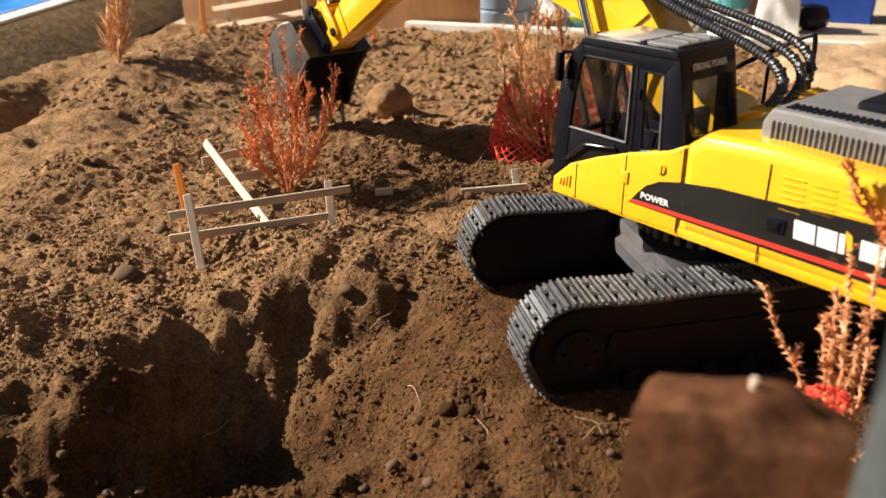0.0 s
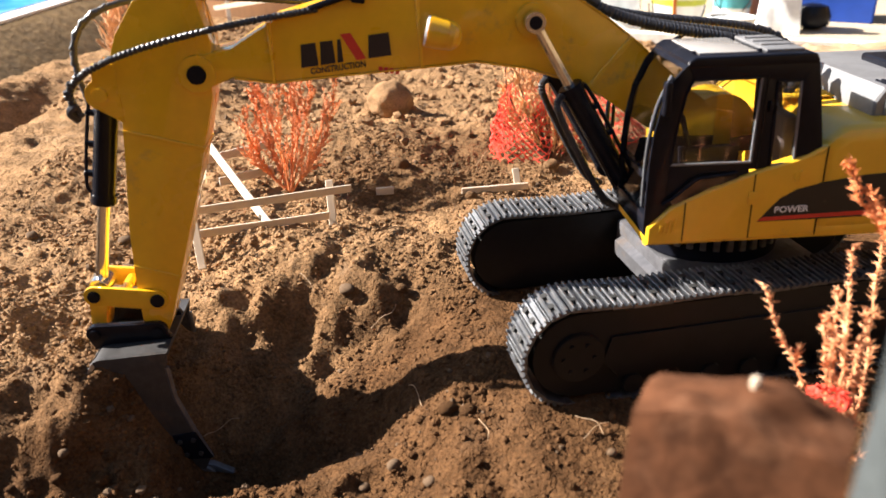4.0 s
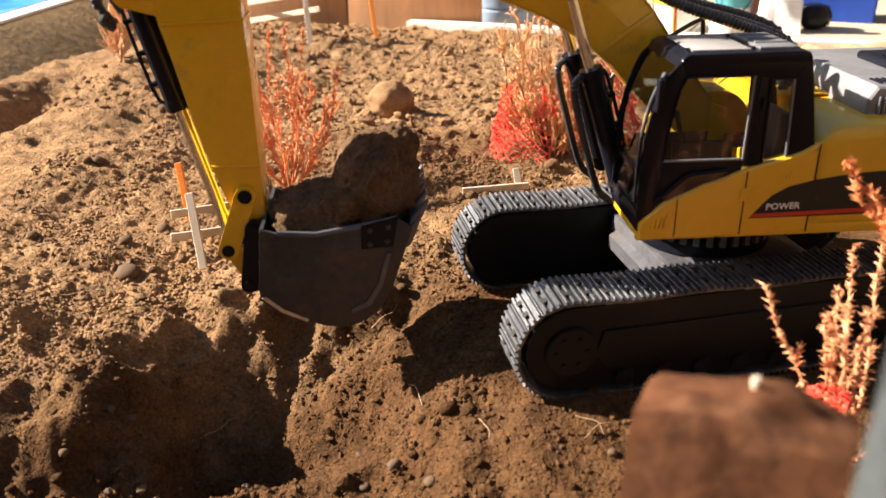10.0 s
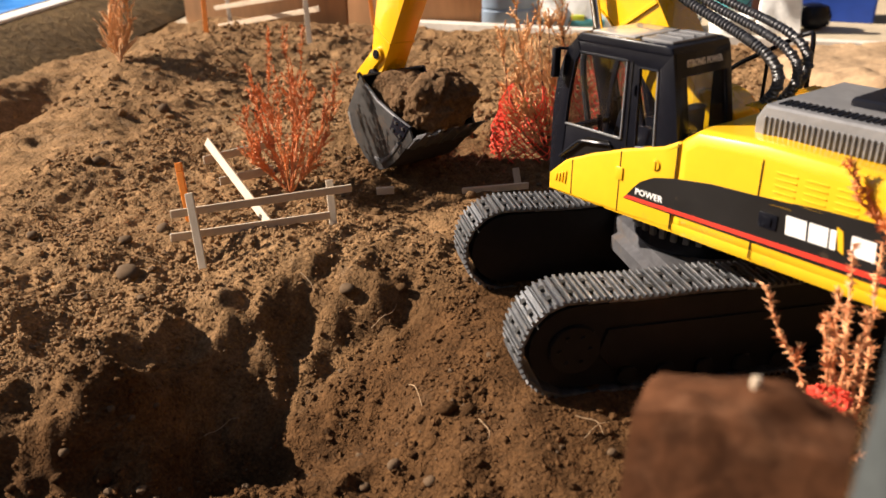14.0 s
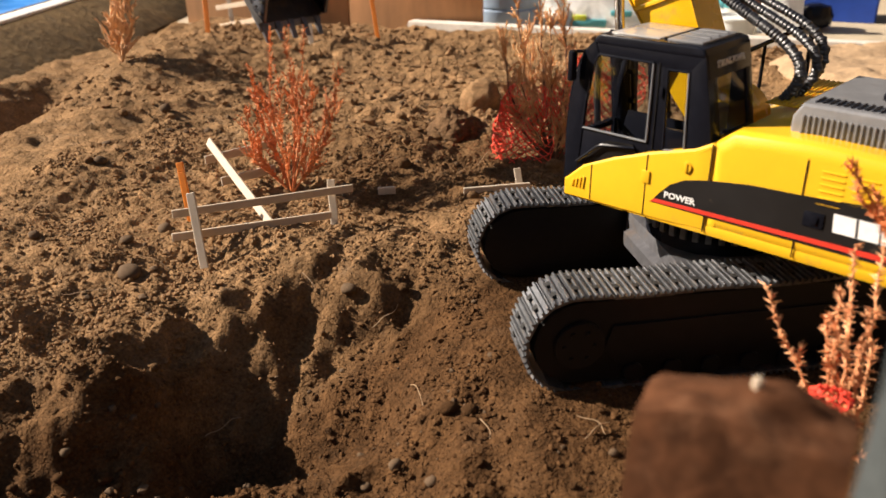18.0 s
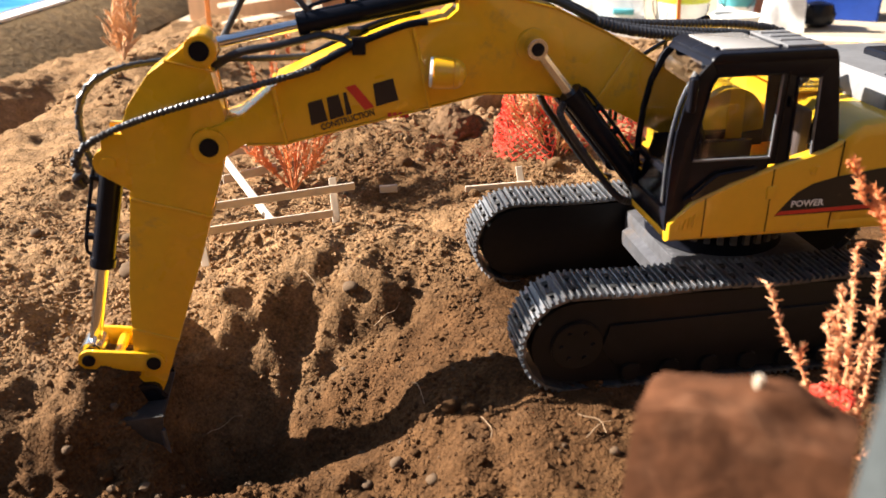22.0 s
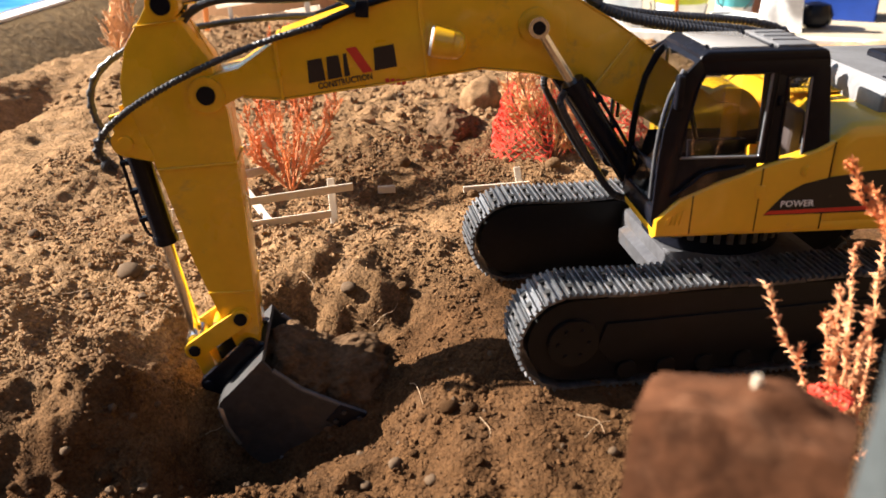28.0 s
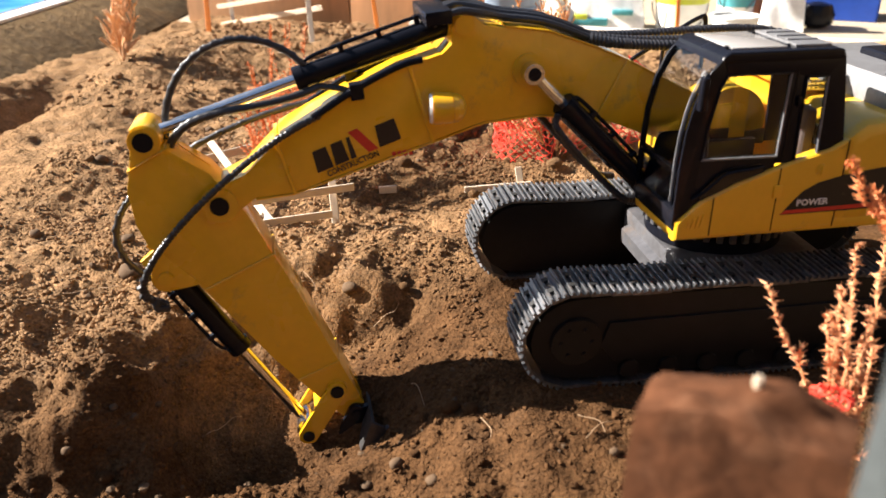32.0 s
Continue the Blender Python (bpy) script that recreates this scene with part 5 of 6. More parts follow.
# ---- dry sprigs ----
def spikes(points, ways, length, r):
    """Many thin needles as one mesh: three-sided spikes from points along ways."""
    points, ways = np.array(points), np.array(ways)
    ways = ways / np.linalg.norm(ways, axis=1)[:, None]
    side = np.cross(ways, (0.3, 0.5, 0.8))
    side /= np.linalg.norm(side, axis=1)[:, None]
    third = np.cross(ways, side)
    lens = length * np.random.uniform(0.6, 1.25, len(points))[:, None]
    base = [points + r * (math.cos(a) * side + math.sin(a) * third) for a in (0, 2.094, 4.189)]
    verts = np.stack([*base, points + ways * lens], 1).reshape(-1, 3)
    first = np.arange(len(points)) * 4
    faces = np.concatenate([np.stack([first + a, first + b, first + 3], -1) for a, b in ((0, 1), (1, 2), (2, 0))])
    return verts, faces


def sprig(name, base, stems, label, stem_mat, leaf_mat, needle=0.005, needle_r=0.0005, twigs=12, per=16, spread=0.5, twig_len=0.03, stem_r=0.0014, on_stem=40, twig_mat=None):
    """A dry heather-like sprig: bent stems, each with side twigs set with needles."""
    thing = empty(name, Matrix(), label, "dry plant", "dry sprigs")
    points, ways = [], []
    fine = bmesh.new()
    for tip, bend in stems:
        start, end = Vector(base), Vector(tip)
        mid = (start + end) / 2 + Vector(bend)
        line = spline([start, start.lerp(mid, 0.55), mid, mid.lerp(end, 0.5), end], 18)
        line = [p + Vector((random.uniform(-1, 1), random.uniform(-1, 1), 0)) * 0.0012 * min(i, 6) / 6 for i, p in enumerate(line)]
        bm = tube(line, [stem_r * (1 - 0.75 * i / 17) for i in range(18)], 6)
        for k in range(twigs):
            s = random.uniform(0.16, 0.98)
            at = line[int(s * 17)]
            up = (line[min(17, int(s * 17) + 1)] - line[max(0, int(s * 17) - 1)]).normalized()
            out = (up * random.uniform(0.5, 1.1) + Vector((random.gauss(0, 1), random.gauss(0, 1), random.gauss(0, 0.5))).normalized() * spread).normalized()
            size = twig_len * random.uniform(0.45, 1.2) * (1.15 - 0.6 * s)
            bend_to = at + out * size + Vector((0, 0, size * random.uniform(0.0, 0.35)))
            twig_line = spline([at, at.lerp(bend_to, 0.5) + out.orthogonal() * size * 0.06, bend_to], 5)
            tube(twig_line, [stem_r * 0.42, stem_r * 0.4, stem_r * 0.34, stem_r * 0.28, stem_r * 0.2], 4, fine)
            for j in range(per):
                u = random.random()
                p = twig_line[0].lerp(twig_line[-1], u)
                points.append(p)
                ways.append(Vector((random.gauss(0, 1), random.gauss(0, 1), random.gauss(0, 1))).normalized() * 0.8 + out * 0.8)
        for j in range(on_stem):
            i = random.randint(3, 16)
            points.append(line[i].lerp(line[i + 1], random.random()))
            ways.append(Vector((random.gauss(0, 1), random.gauss(0, 1), random.gauss(0, 0.6) + 0.5)))
        part("stem", bm, stem_mat, thing)
    tagged(part("twig", fine, twig_mat or stem_mat, thing), kind="stuff")
    verts, faces = spikes(points, ways, needle, needle_r)
    data = bpy.data.meshes.new("needles")
    data.from_pydata(verts, [], faces.tolist())
    data.materials.append(leaf_mat)
    leaves = new("needles", data)
    leaves.parent = thing
    tagged(leaves, kind="stuff")
    return thing


random.seed(11)
bush = (-0.4828, 0.1277, -0.0026)
sprig("dry_sprig", bush, [((-0.5349, 0.1960, 0.1764), (-0.012, 0.0, 0.0)), ((-0.5183, 0.2052, 0.1838), (0.004, 0.01, 0.0)), ((-0.4964, 0.2141, 0.1867), (0.006, 0.0, 0.0)), ((-0.5555, 0.1739, 0.1451), (-0.012, 0.01, -0.01)), ((-0.5404, 0.1347, 0.1012), (-0.02, 0.0, -0.012)), ((-0.4445, 0.2083, 0.1379), (0.012, 0.0, -0.012)), ((-0.4643, 0.2049, 0.0965), (0.012, 0.0, -0.006)), ((-0.4620, 0.1625, 0.1275), (0.004, 0.0, 0.0)), ((-0.5531, 0.1947, 0.1142), (-0.006, 0.0, 0.0)), ((-0.5153, 0.2168, 0.1333), (0.0, 0.01, 0.0)), ((-0.5010, 0.1523, 0.1339), (0.0, -0.01, 0.0)), ((-0.4472, 0.1426, 0.0755), (0.008, 0.0, 0.0)), ((-0.5445, 0.1492, 0.0617), (-0.01, 0.0, 0.0))], "dry rust-red heather sprig stuck upright in the soil", TWIG, TWIG, 0.0056, 0.00070, 15, 18, 0.42, 0.032, 0.0013, 170)
tall = (-0.1998, 0.3146, 0.0015)
sprig("dry_sprig", tall, [((-0.2498, 0.4135, 0.2426), (-0.004, 0.0, 0.0)), ((-0.2764, 0.3915, 0.2158), (-0.014, 0.01, 0.0)), ((-0.2174, 0.4147, 0.2220), (0.012, 0.0, 0.0)), ((-0.2813, 0.3424, 0.1654), (-0.02, 0.0, 0.0)), ((-0.1922, 0.3842, 0.1407), (0.014, 0.0, 0.0)), ((-0.2638, 0.4087, 0.1701), (-0.006, 0.0, 0.0)), ((-0.2220, 0.3643, 0.1929), (0.0, 0.0, 0.0)), ((-0.2772, 0.3465, 0.0985), (-0.012, 0.0, 0.0)), ((-0.1738, 0.3852, 0.0815), (0.012, 0.0, 0.0)), ((-0.2480, 0.3102, 0.1231), (-0.006, 0.0, 0.0)), ((-0.1874, 0.3275, 0.1160), (0.006, 0.0, 0.0))], "tall tan dry sprig with a dark stem beside red netting", BARK, TWIG_PALE, 0.0062, 0.00065, 32, 20, 0.50, 0.038, 0.0022, 120, TWIG_PALE)
small = (-1.0349, 0.5208, 0.0477)
sprig("dry_sprig", small, [((-1.0708, 0.5683, 0.1799), (-0.012, 0.0, 0.0)), ((-1.0582, 0.5805, 0.1890), (0.0, 0.0, 0.0)), ((-1.0449, 0.5819, 0.1749), (0.012, 0.0, 0.0)), ((-1.0626, 0.5420, 0.1148), (-0.012, 0.0, 0.0)), ((-1.0417, 0.5504, 0.1052), (0.01, 0.0, 0.0)), ((-1.0673, 0.5744, 0.1398), (-0.006, 0.0, 0.0)), ((-1.0430, 0.5545, 0.1636), (0.004, 0.0, 0.0))], "small tan dry sprig on a mound of soil", TWIG_PALE, TWIG_PALE, 0.0068, 0.0007, 22, 14, 0.55, 0.038, 0.0022)
close_base = Vector((0.0938, -0.2469, 0.0586))
close_base.z = ground_at(close_base.x, close_base.y)
sprig("dry_sprig", close_base, [((0.0373, -0.2321, 0.1297), (0.016, 0.0, -0.006)), ((0.0813, -0.2184, 0.1268), (0.0, 0.0, 0.0)), ((0.0762, -0.2179, 0.1073), (0.004, 0.0, 0.0)), ((0.0868, -0.2048, 0.1512), (0.004, 0.0, 0.0)), ((0.0872, -0.2327, 0.1170), (0.002, 0.0, 0.0)), ((0.0995, -0.2171, 0.1166), (0.004, 0.0, 0.0)), ((0.1035, -0.1892, 0.1476), (0.008, 0.0, 0.0)), ((0.0951, -0.2358, 0.1050), (0.0, 0.0, 0.0)), ((0.0811, -0.2314, 0.0999), (0.0, 0.0, 0.0))], "orange-tan spiky dry sprig standing close by", TWIG_NEAR, TWIG_NEAR, 0.0056, 0.0008, 2, 30, 0.45, 0.018, 0.0016, 210)
sprig("dry_sprig", (0.1195, -0.1898, 0.1350), [((0.0765, -0.1770, 0.1921), (0.004, 0.0, -0.004)), ((0.0828, -0.1819, 0.1774), (0.004, 0.0, -0.004)), ((0.0963, -0.1682, 0.1722), (0.002, 0.0, 0.0)), ((0.1012, -0.1945, 0.1624), (0.0, 0.0, 0.0))], "rust-red twig of a dry sprig leaning over the machine", TWIG, TWIG, 0.0052, 0.0007, 3, 24, 0.5, 0.016, 0.0013, 150)


def net(name, place, size, label, cells=(15, 11)):
    """A slumped bag of red netting: bent strands in a diamond lattice."""
    bm = bmesh.new()
    nu, nv = cells
    grid = []
    for j in range(nv + 1):
        row = []
        for i in range(nu + 1):
            a, h = 2 * math.pi * (i + 0.5 * (j % 2)) / nu, j / nv
            r = (1.0 - 0.45 * h ** 2.5) * (1 + 0.42 * noise.noise(Vector((2.2 * math.cos(a), 2.2 * math.sin(a), 3 * h))) + 0.10 * noise.noise(Vector((7 * math.cos(a), 7 * math.sin(a), 9 * h))))
            row.append(Vector((size[0] * r * math.cos(a), size[1] * r * math.sin(a), size[2] * (h + 0.30 * h * noise.noise(Vector((2 * math.cos(a), 2 * math.sin(a), 9)))))))
        grid.append(row)
    for j in range(nv):
        for i in range(nu):
            for k in ((i, i + 1) if j % 2 else (i - 1, i)):
                p, q = grid[j][i], grid[j + 1][k % nu]
                tube([p, p.lerp(q, 0.5) + Vector((0, 0, -0.0006)), q], 0.0008, 4, bm)
    ob = part(name, bm, NET)
    ob.matrix_basis = Matrix.Translation(place)
    return tagged(ob, label, "net")


net("red_net", Vector((-0.2513, 0.3161, -0.0010)) + Vector((0.015, 0.03, -0.005)), (0.050, 0.040, 0.100), "bright red plastic netting slumped round a dry sprig", (26, 20))
net("red_net", Vector((-0.1513, 0.3249, 0.0077)) + Vector((0.0, 0.05, -0.005)), (0.060, 0.04, 0.125), "bright red plastic netting slumped behind the crawler", (26, 20))
net("red_net", Vector((0.0816, -0.2565, 0.0716)), (0.012, 0.009, 0.008), "scrap of bright red netting at the foot of a sprig", (10, 4))


# ---- stones close to the camera ----
def stone(name, place, size, turn, mat, label, rough=0.05, seed=0.0, cuts=7, tilt=0.0):
    """A block with knocked-off, uneven edges."""
    bm = bmesh.new()
    bmesh.ops.create_cube(bm, size=1.0)
    bmesh.ops.subdivide_edges(bm, edges=bm.edges[:], cuts=cuts, use_grid_fill=True)
    for v in bm.verts:
        c = v.co.copy()
        n = c.normalized() * 0.62
        c = c.lerp(n, 0.16)
        c += c.normalized() * rough * (noise.noise(c * 2.3 + Vector((seed, 0, 0))) + 0.5 * noise.noise(c * 6 + Vector((0, seed, 0))))
        v.co = Vector((c.x * size[0], c.y * size[1], c.z * size[2]))
    ob = part(name, bm, mat, None, "", 0.9)
    ob.matrix_basis = Matrix.Translation(place) @ pose(0, 0, 0, tilt, 0, turn)
    return tagged(ob, label, "stone")


block_top, grey_top = Vector((0.0164, -0.4915, 0.1964)), Vector((0.0523, -0.5514, 0.2757))
stone("stone_block", Vector((block_top.x, block_top.y, block_top.z - 0.130)), (0.066, 0.044, 0.270), -9, BRICK, "rough reddish-brown stone block close to the camera", 0.022, 3.0, 22, -12)
stone("stone_block", Vector((grey_top.x + 0.006, grey_top.y, grey_top.z - 0.150)), (0.034, 0.034, 0.310), 10, GREY_STONE, "grey-green rough stone close to the camera", 0.06, 8.0, 22)
peg_top = Vector((0.02220, -0.4666, 0.2082))
peg = part("pale_peg", merge(rod((0, 0, -0.06), (0, 0, -0.0035), 0.0013, 14, None, bevel=0.0005), rod((0, 0, -0.004), (0, 0, 0.0), 0.0017, 14, None, bevel=0.0007)), STICK_WOOD)
peg.matrix_basis = Matrix.Translation(peg_top)
tagged(peg, "small pale peg standing behind a stone block", "peg")


# ---- soil lumps, pebbles, roots ----
def scatter_lumps(name, count, x0, x1, y0, y1, smallest, largest, seed, mat, label, sink=0.3):
    """Loose crumbs of soil lying on the ground, as one mesh."""
    rng = np.random.default_rng(seed)
    bm = bmesh.new()
    bmesh.ops.create_icosphere(bm, subdivisions=1, radius=1.0)
    base = np.array([v.co[:] for v in bm.verts])
    tris = np.array([[v.index for v in f.verts] for f in bm.faces])
    bm.free()
    x, y = rng.uniform(x0, x1, count), rng.uniform(y0, y1, count)
    thick = rough_noise(x, y, 0.06, 21) + 0.5 * rough_noise(x, y, 0.02, 22)
    keep = thick > rng.uniform(0.25, 1.05, count)
    u, v = -(0.906 * x + 0.423 * y), -0.423 * x + 0.906 * y
    keep &= ~((np.abs(u) < 0.194) & (np.abs(v) < 0.116))
    x, y = x[keep], y[keep]
    n = len(x)
    size = smallest * (largest / smallest) ** (rng.random(n) ** 2.6)
    z = ground_height(x, y) + size * (0.55 - sink)
    shape = base[None] * (1 + rng.normal(0, 0.16, (n, len(base), 1)))
    shape = shape * (size[:, None, None] * rng.uniform(0.7, 1.25, (n, 1, 3)) * np.array((1, 1, 0.8)))
    a = rng.uniform(0, 6.283, n)
    c, s = np.cos(a)[:, None], np.sin(a)[:, None]
    verts = np.stack([c * shape[..., 0] - s * shape[..., 1] + x[:, None], s * shape[..., 0] + c * shape[..., 1] + y[:, None], shape[..., 2] + z[:, None]], -1).reshape(-1, 3)
    faces = (tris[None] + (np.arange(n) * len(base))[:, None, None]).reshape(-1, 3)
    data = bpy.data.meshes.new(name)
    data.from_pydata(verts, [], faces.tolist())
    data.materials.append(mat)
    return tagged(new(name, data), label, "soil crumbs", kind="stuff")


scatter_lumps("soil_crumbs", 80000, -0.80, 0.02, -0.42, 0.32, 0.0006, 0.0034, 1, CLOD, "loose crumbs and clods of brown soil")
scatter_lumps("soil_crumbs_far", 11000, -1.15, 0.10, 0.30, 1.25, 0.0012, 0.0085, 2, CLOD, "loose crumbs and clods of brown soil at the back")
scatter_lumps("gravel", 1500, -0.80, 0.02, -0.42, 0.60, 0.0012, 0.0048, 3, PEBBLE, "small pale grit lying in the soil", 0.2)

pebbles = []
for k in range(3):
    bm = bmesh.new()
    bmesh.ops.create_icosphere(bm, subdivisions=2, radius=1.0)
    for v in bm.verts:
        v.co *= 1 + 0.22 * noise.noise(v.co * 1.6 + Vector((k * 7, 0, 0)))
        v.co.z *= 0.72
    pebbles.append(mesh_of("pebble", bm, (PEBBLE, CLOD, CLOD)[k], 3.0))
rng = random.Random(5)
for k in range(100):
    x, y = (rng.uniform(-0.50, -0.02), rng.uniform(-0.36, -0.20)) if k < 62 else (rng.uniform(-0.85, -0.12), rng.uniform(-0.15, 0.75))
    u, v = -(0.906 * x + 0.423 * y), -0.423 * x + 0.906 * y
    if abs(u) < 0.215 and abs(v) < 0.13:
        continue
    size = 0.0032 * 2.2 ** (rng.random() ** 1.5) * (1.0 if k < 62 else 1.6)
    ob = tagged(new("pebble", pebbles[k % 3]), ("rounded tan pebble in the soil", "dusty brown clod lying on the soil", "lumpy brown clod lying on the soil")[k % 3], "pebble", "pebbles in the soil")
    ob.matrix_basis = pose(x, y, ground_at(x, y) + size * 0.25, rng.uniform(-20, 20), rng.uniform(-20, 20), rng.uniform(0, 360)) @ Matrix.Diagonal((size * rng.uniform(0.8, 1.3), size, size, 1))

ROOT = material("pale_root", (0.36, 0.24, 0.14), 0.8, 0.0, 0.3, 200.0, 0.2, 0.0004)


def root(a, b, bend, r=0.00045):
    a, b = Vector(a), Vector(b)
    mid = (a + b) / 2 + Vector(bend)
    line = spline([a, mid, b], 9)
    for p in line:
        p.z = ground_at(p.x, p.y) + 0.0035 + 0.25 * max(0.0, p.z - ground_at(p.x, p.y))
    ob = part("root_strand", tube(line, [r * (1 - 0.06 * k) for k in range(9)], 5), ROOT)
    return tagged(ob, "thin pale dry root lying on the soil", "root", "dry roots")


for a, b, bend in (((-0.4018, -0.2036, -0.1429), (-0.3819, -0.1745, -0.1472), (0, 0.004, 0.004)), ((-0.2881, -0.0805, -0.0450), (-0.2705, -0.0577, -0.0306), (0.004, 0, 0.004)), ((-0.2204, -0.1574, -0.0574), (-0.1982, -0.1850, -0.0437), (0, 0.003, 0.01)), ((-0.1412, -0.2159, -0.0240), (-0.1291, -0.2321, -0.0265), (0.004, 0, 0.004)), ((-0.0709, -0.2058, -0.0130), (-0.0485, -0.2165, -0.0162), (0.004, 0.004, 0.006)), ((-0.0609, -0.2263, -0.0169), (-0.0465, -0.2037, -0.0140), (0, 0.004, 0.006)), ((-0.5822, -0.1556, -0.0610), (-0.5406, -0.1268, -0.0429), (0, 0.006, 0.006)), ((-0.5477, -0.0863, -0.0235), (-0.5096, -0.0828, -0.0278), (0, 0.004, 0.008)), ((-0.3702, -0.0613, -0.0060), (-0.3512, -0.0725, -0.0101), (0.003, 0, 0.01)), ((-0.2942, 0.2880, -0.0025), (-0.2953, 0.3634, 0.0043), (0.003, 0, 0.02)), ((-0.4554, 0.5226, -0.0039), (-0.4294, 0.5755, -0.0041), (0, 0.01, 0.006))):
    root(a, b, bend)


# ---- soil that moves ----
def soil_lump(name, size, seed, label, at=(0, 0, 0), mat=FRESH):
    bm = bmesh.new()
    bmesh.ops.create_icosphere(bm, subdivisions=4, radius=1.0)
    for v in bm.verts:
        n = v.co.copy()
        v.co *= 1 + 0.16 * noise.noise(n * 1.7 + Vector((seed, 0, 0))) + 0.09 * noise.noise(n * 4.5 + Vector((0, seed, 0))) + 0.05 * noise.noise(n * 11)
        v.co = Vector((v.co.x * size[0] + at[0], v.co.y * size[1] + at[1], v.co.z * size[2] + at[2]))
    return tagged(part(name, bm, mat, None, "", 3.0), label, "soil")


def heap(name, lumps, middle, seed, label, mat=FRESH):
    """A heap of clinging soil: the outer skin of overlapping lumps (middle and radii of each), seen from its own middle."""
    bm = bmesh.new()
    bmesh.ops.create_icosphere(bm, subdivisions=6, radius=1.0)
    for v in bm.verts:
        n, far = v.co.copy(), 0.004
        for at, size in lumps:
            o = [(middle[k] - at[k]) / size[k] for k in range(3)]
            d = [n[k] / size[k] for k in range(3)]
            a, b, c = sum(q * q for q in d), sum(p * q for p, q in zip(o, d)), sum(p * p for p in o) - 1
            if b * b > a * c:
                far = max(far, (math.sqrt(b * b - a * c) - b) / a)
        far *= 1 + 0.10 * noise.noise(n * 3.0 + Vector((seed, 0, 0))) + 0.08 * noise.noise(n * 8.0 + Vector((0, seed, 0))) + 0.05 * noise.noise(n * 18)
        v.co = Vector(middle) + n * far
    return tagged(part(name, bm, mat, None, "", 3.0), label, "soil")


first_load = heap("soil_load", [((0.004, 0.0, -0.064), (0.050, 0.045, 0.050)), ((-0.046, 0.0, -0.094), (0.046, 0.043, 0.036)), ((-0.010, 0.0, -0.030), (0.022, 0.040, 0.018)), ((-0.074, -0.010, -0.104), (0.022, 0.026, 0.020)), ((-0.034, 0.032, -0.070), (0.016, 0.012, 0.018))], (-0.020, 0.0, -0.078), 2.0, "heap of loose brown soil carried by the bucket")
second_load = heap("soil_load", [((0.006, 0.0, -0.064), (0.048, 0.045, 0.048)), ((-0.030, 0.0, -0.092), (0.042, 0.043, 0.034)), ((-0.010, 0.0, -0.032), (0.020, 0.038, 0.016))], (-0.012, 0.0, -0.074), 6.0, "heap of loose brown soil scooped by the bucket")
SOIL_LOADS = [
    (first_load, pose(-0.30, -0.14, -0.26), 8.0, 14.4, pose(-0.35, 0.40, 0.045, 20, 10, 30), 1.2),
    (second_load, pose(-0.30, -0.14, -0.26), 26.6, 28.4, pose(-0.36, -0.17, -0.13, 10, -15, 20), 0.8),
]
ROLLING_CLOD = soil_lump("large_clod", (0.036, 0.030, 0.034), 11.0, "large dry brown clod of earth on the soil", (0, 0, 0), CLOD)
clod_start, clod_end = Vector((-0.5037, 0.5073, -0.0037)), Vector((-0.3715, 0.5663, -0.0039))
CLOD_REST = Matrix.Translation(clod_start + Vector((0, 0, 0.022)))
CLOD_ON_WAY = Matrix.Translation(clod_start.lerp(clod_end, 0.5) + Vector((0, 0, 0.028))) @ pose(0, 0, 0, 15, 60, 0)
CLOD_AT_END = Matrix.Translation(clod_end + Vector((0, 0, 0.020))) @ pose(0, 0, 0, 25, 120, 0)


# ---- what moves ----
TRACK_TURN = -150.0


def stand(dx, dy, dz, tx, ty, yaw):
    """The machine's place on its bench, with its small pitch and roll."""
    tilt = Matrix.Rotation(radians(ty), 4, "Y") @ Matrix.Rotation(radians(tx), 4, "X")
    return Matrix.Translation((dx, dy, dz)) @ tilt @ Matrix.Rotation(radians(TRACK_TURN + yaw), 4, "Z")


def glide(ts, vs, t):
    """A smooth line through values that never overshoots."""
    ts, vs = np.asarray(ts, float), np.asarray(vs, float)
    h, s = np.diff(ts), np.diff(vs) / np.diff(ts)
    d = np.zeros_like(vs)
    for i in range(1, len(ts) - 1):
        if s[i - 1] * s[i] > 0:
            w1, w2 = 2 * h[i] + h[i - 1], h[i] + 2 * h[i - 1]
            d[i] = (w1 + w2) / (w1 / s[i - 1] + w2 / s[i])
    i = int(np.clip(np.searchsorted(ts, t, side="right") - 1, 0, len(ts) - 2))
    u = (t - ts[i]) / h[i]
    return (2 * u ** 3 - 3 * u ** 2 + 1) * vs[i] + (u ** 3 - 2 * u ** 2 + u) * h[i] * d[i] + (3 * u ** 2 - 2 * u ** 3) * vs[i + 1] + (u ** 3 - u ** 2) * h[i] * d[i + 1]


def turned(p, a):
    return Vector((p[0] * math.cos(a) - p[1] * math.sin(a), p[0] * math.sin(a) + p[1] * math.cos(a)))


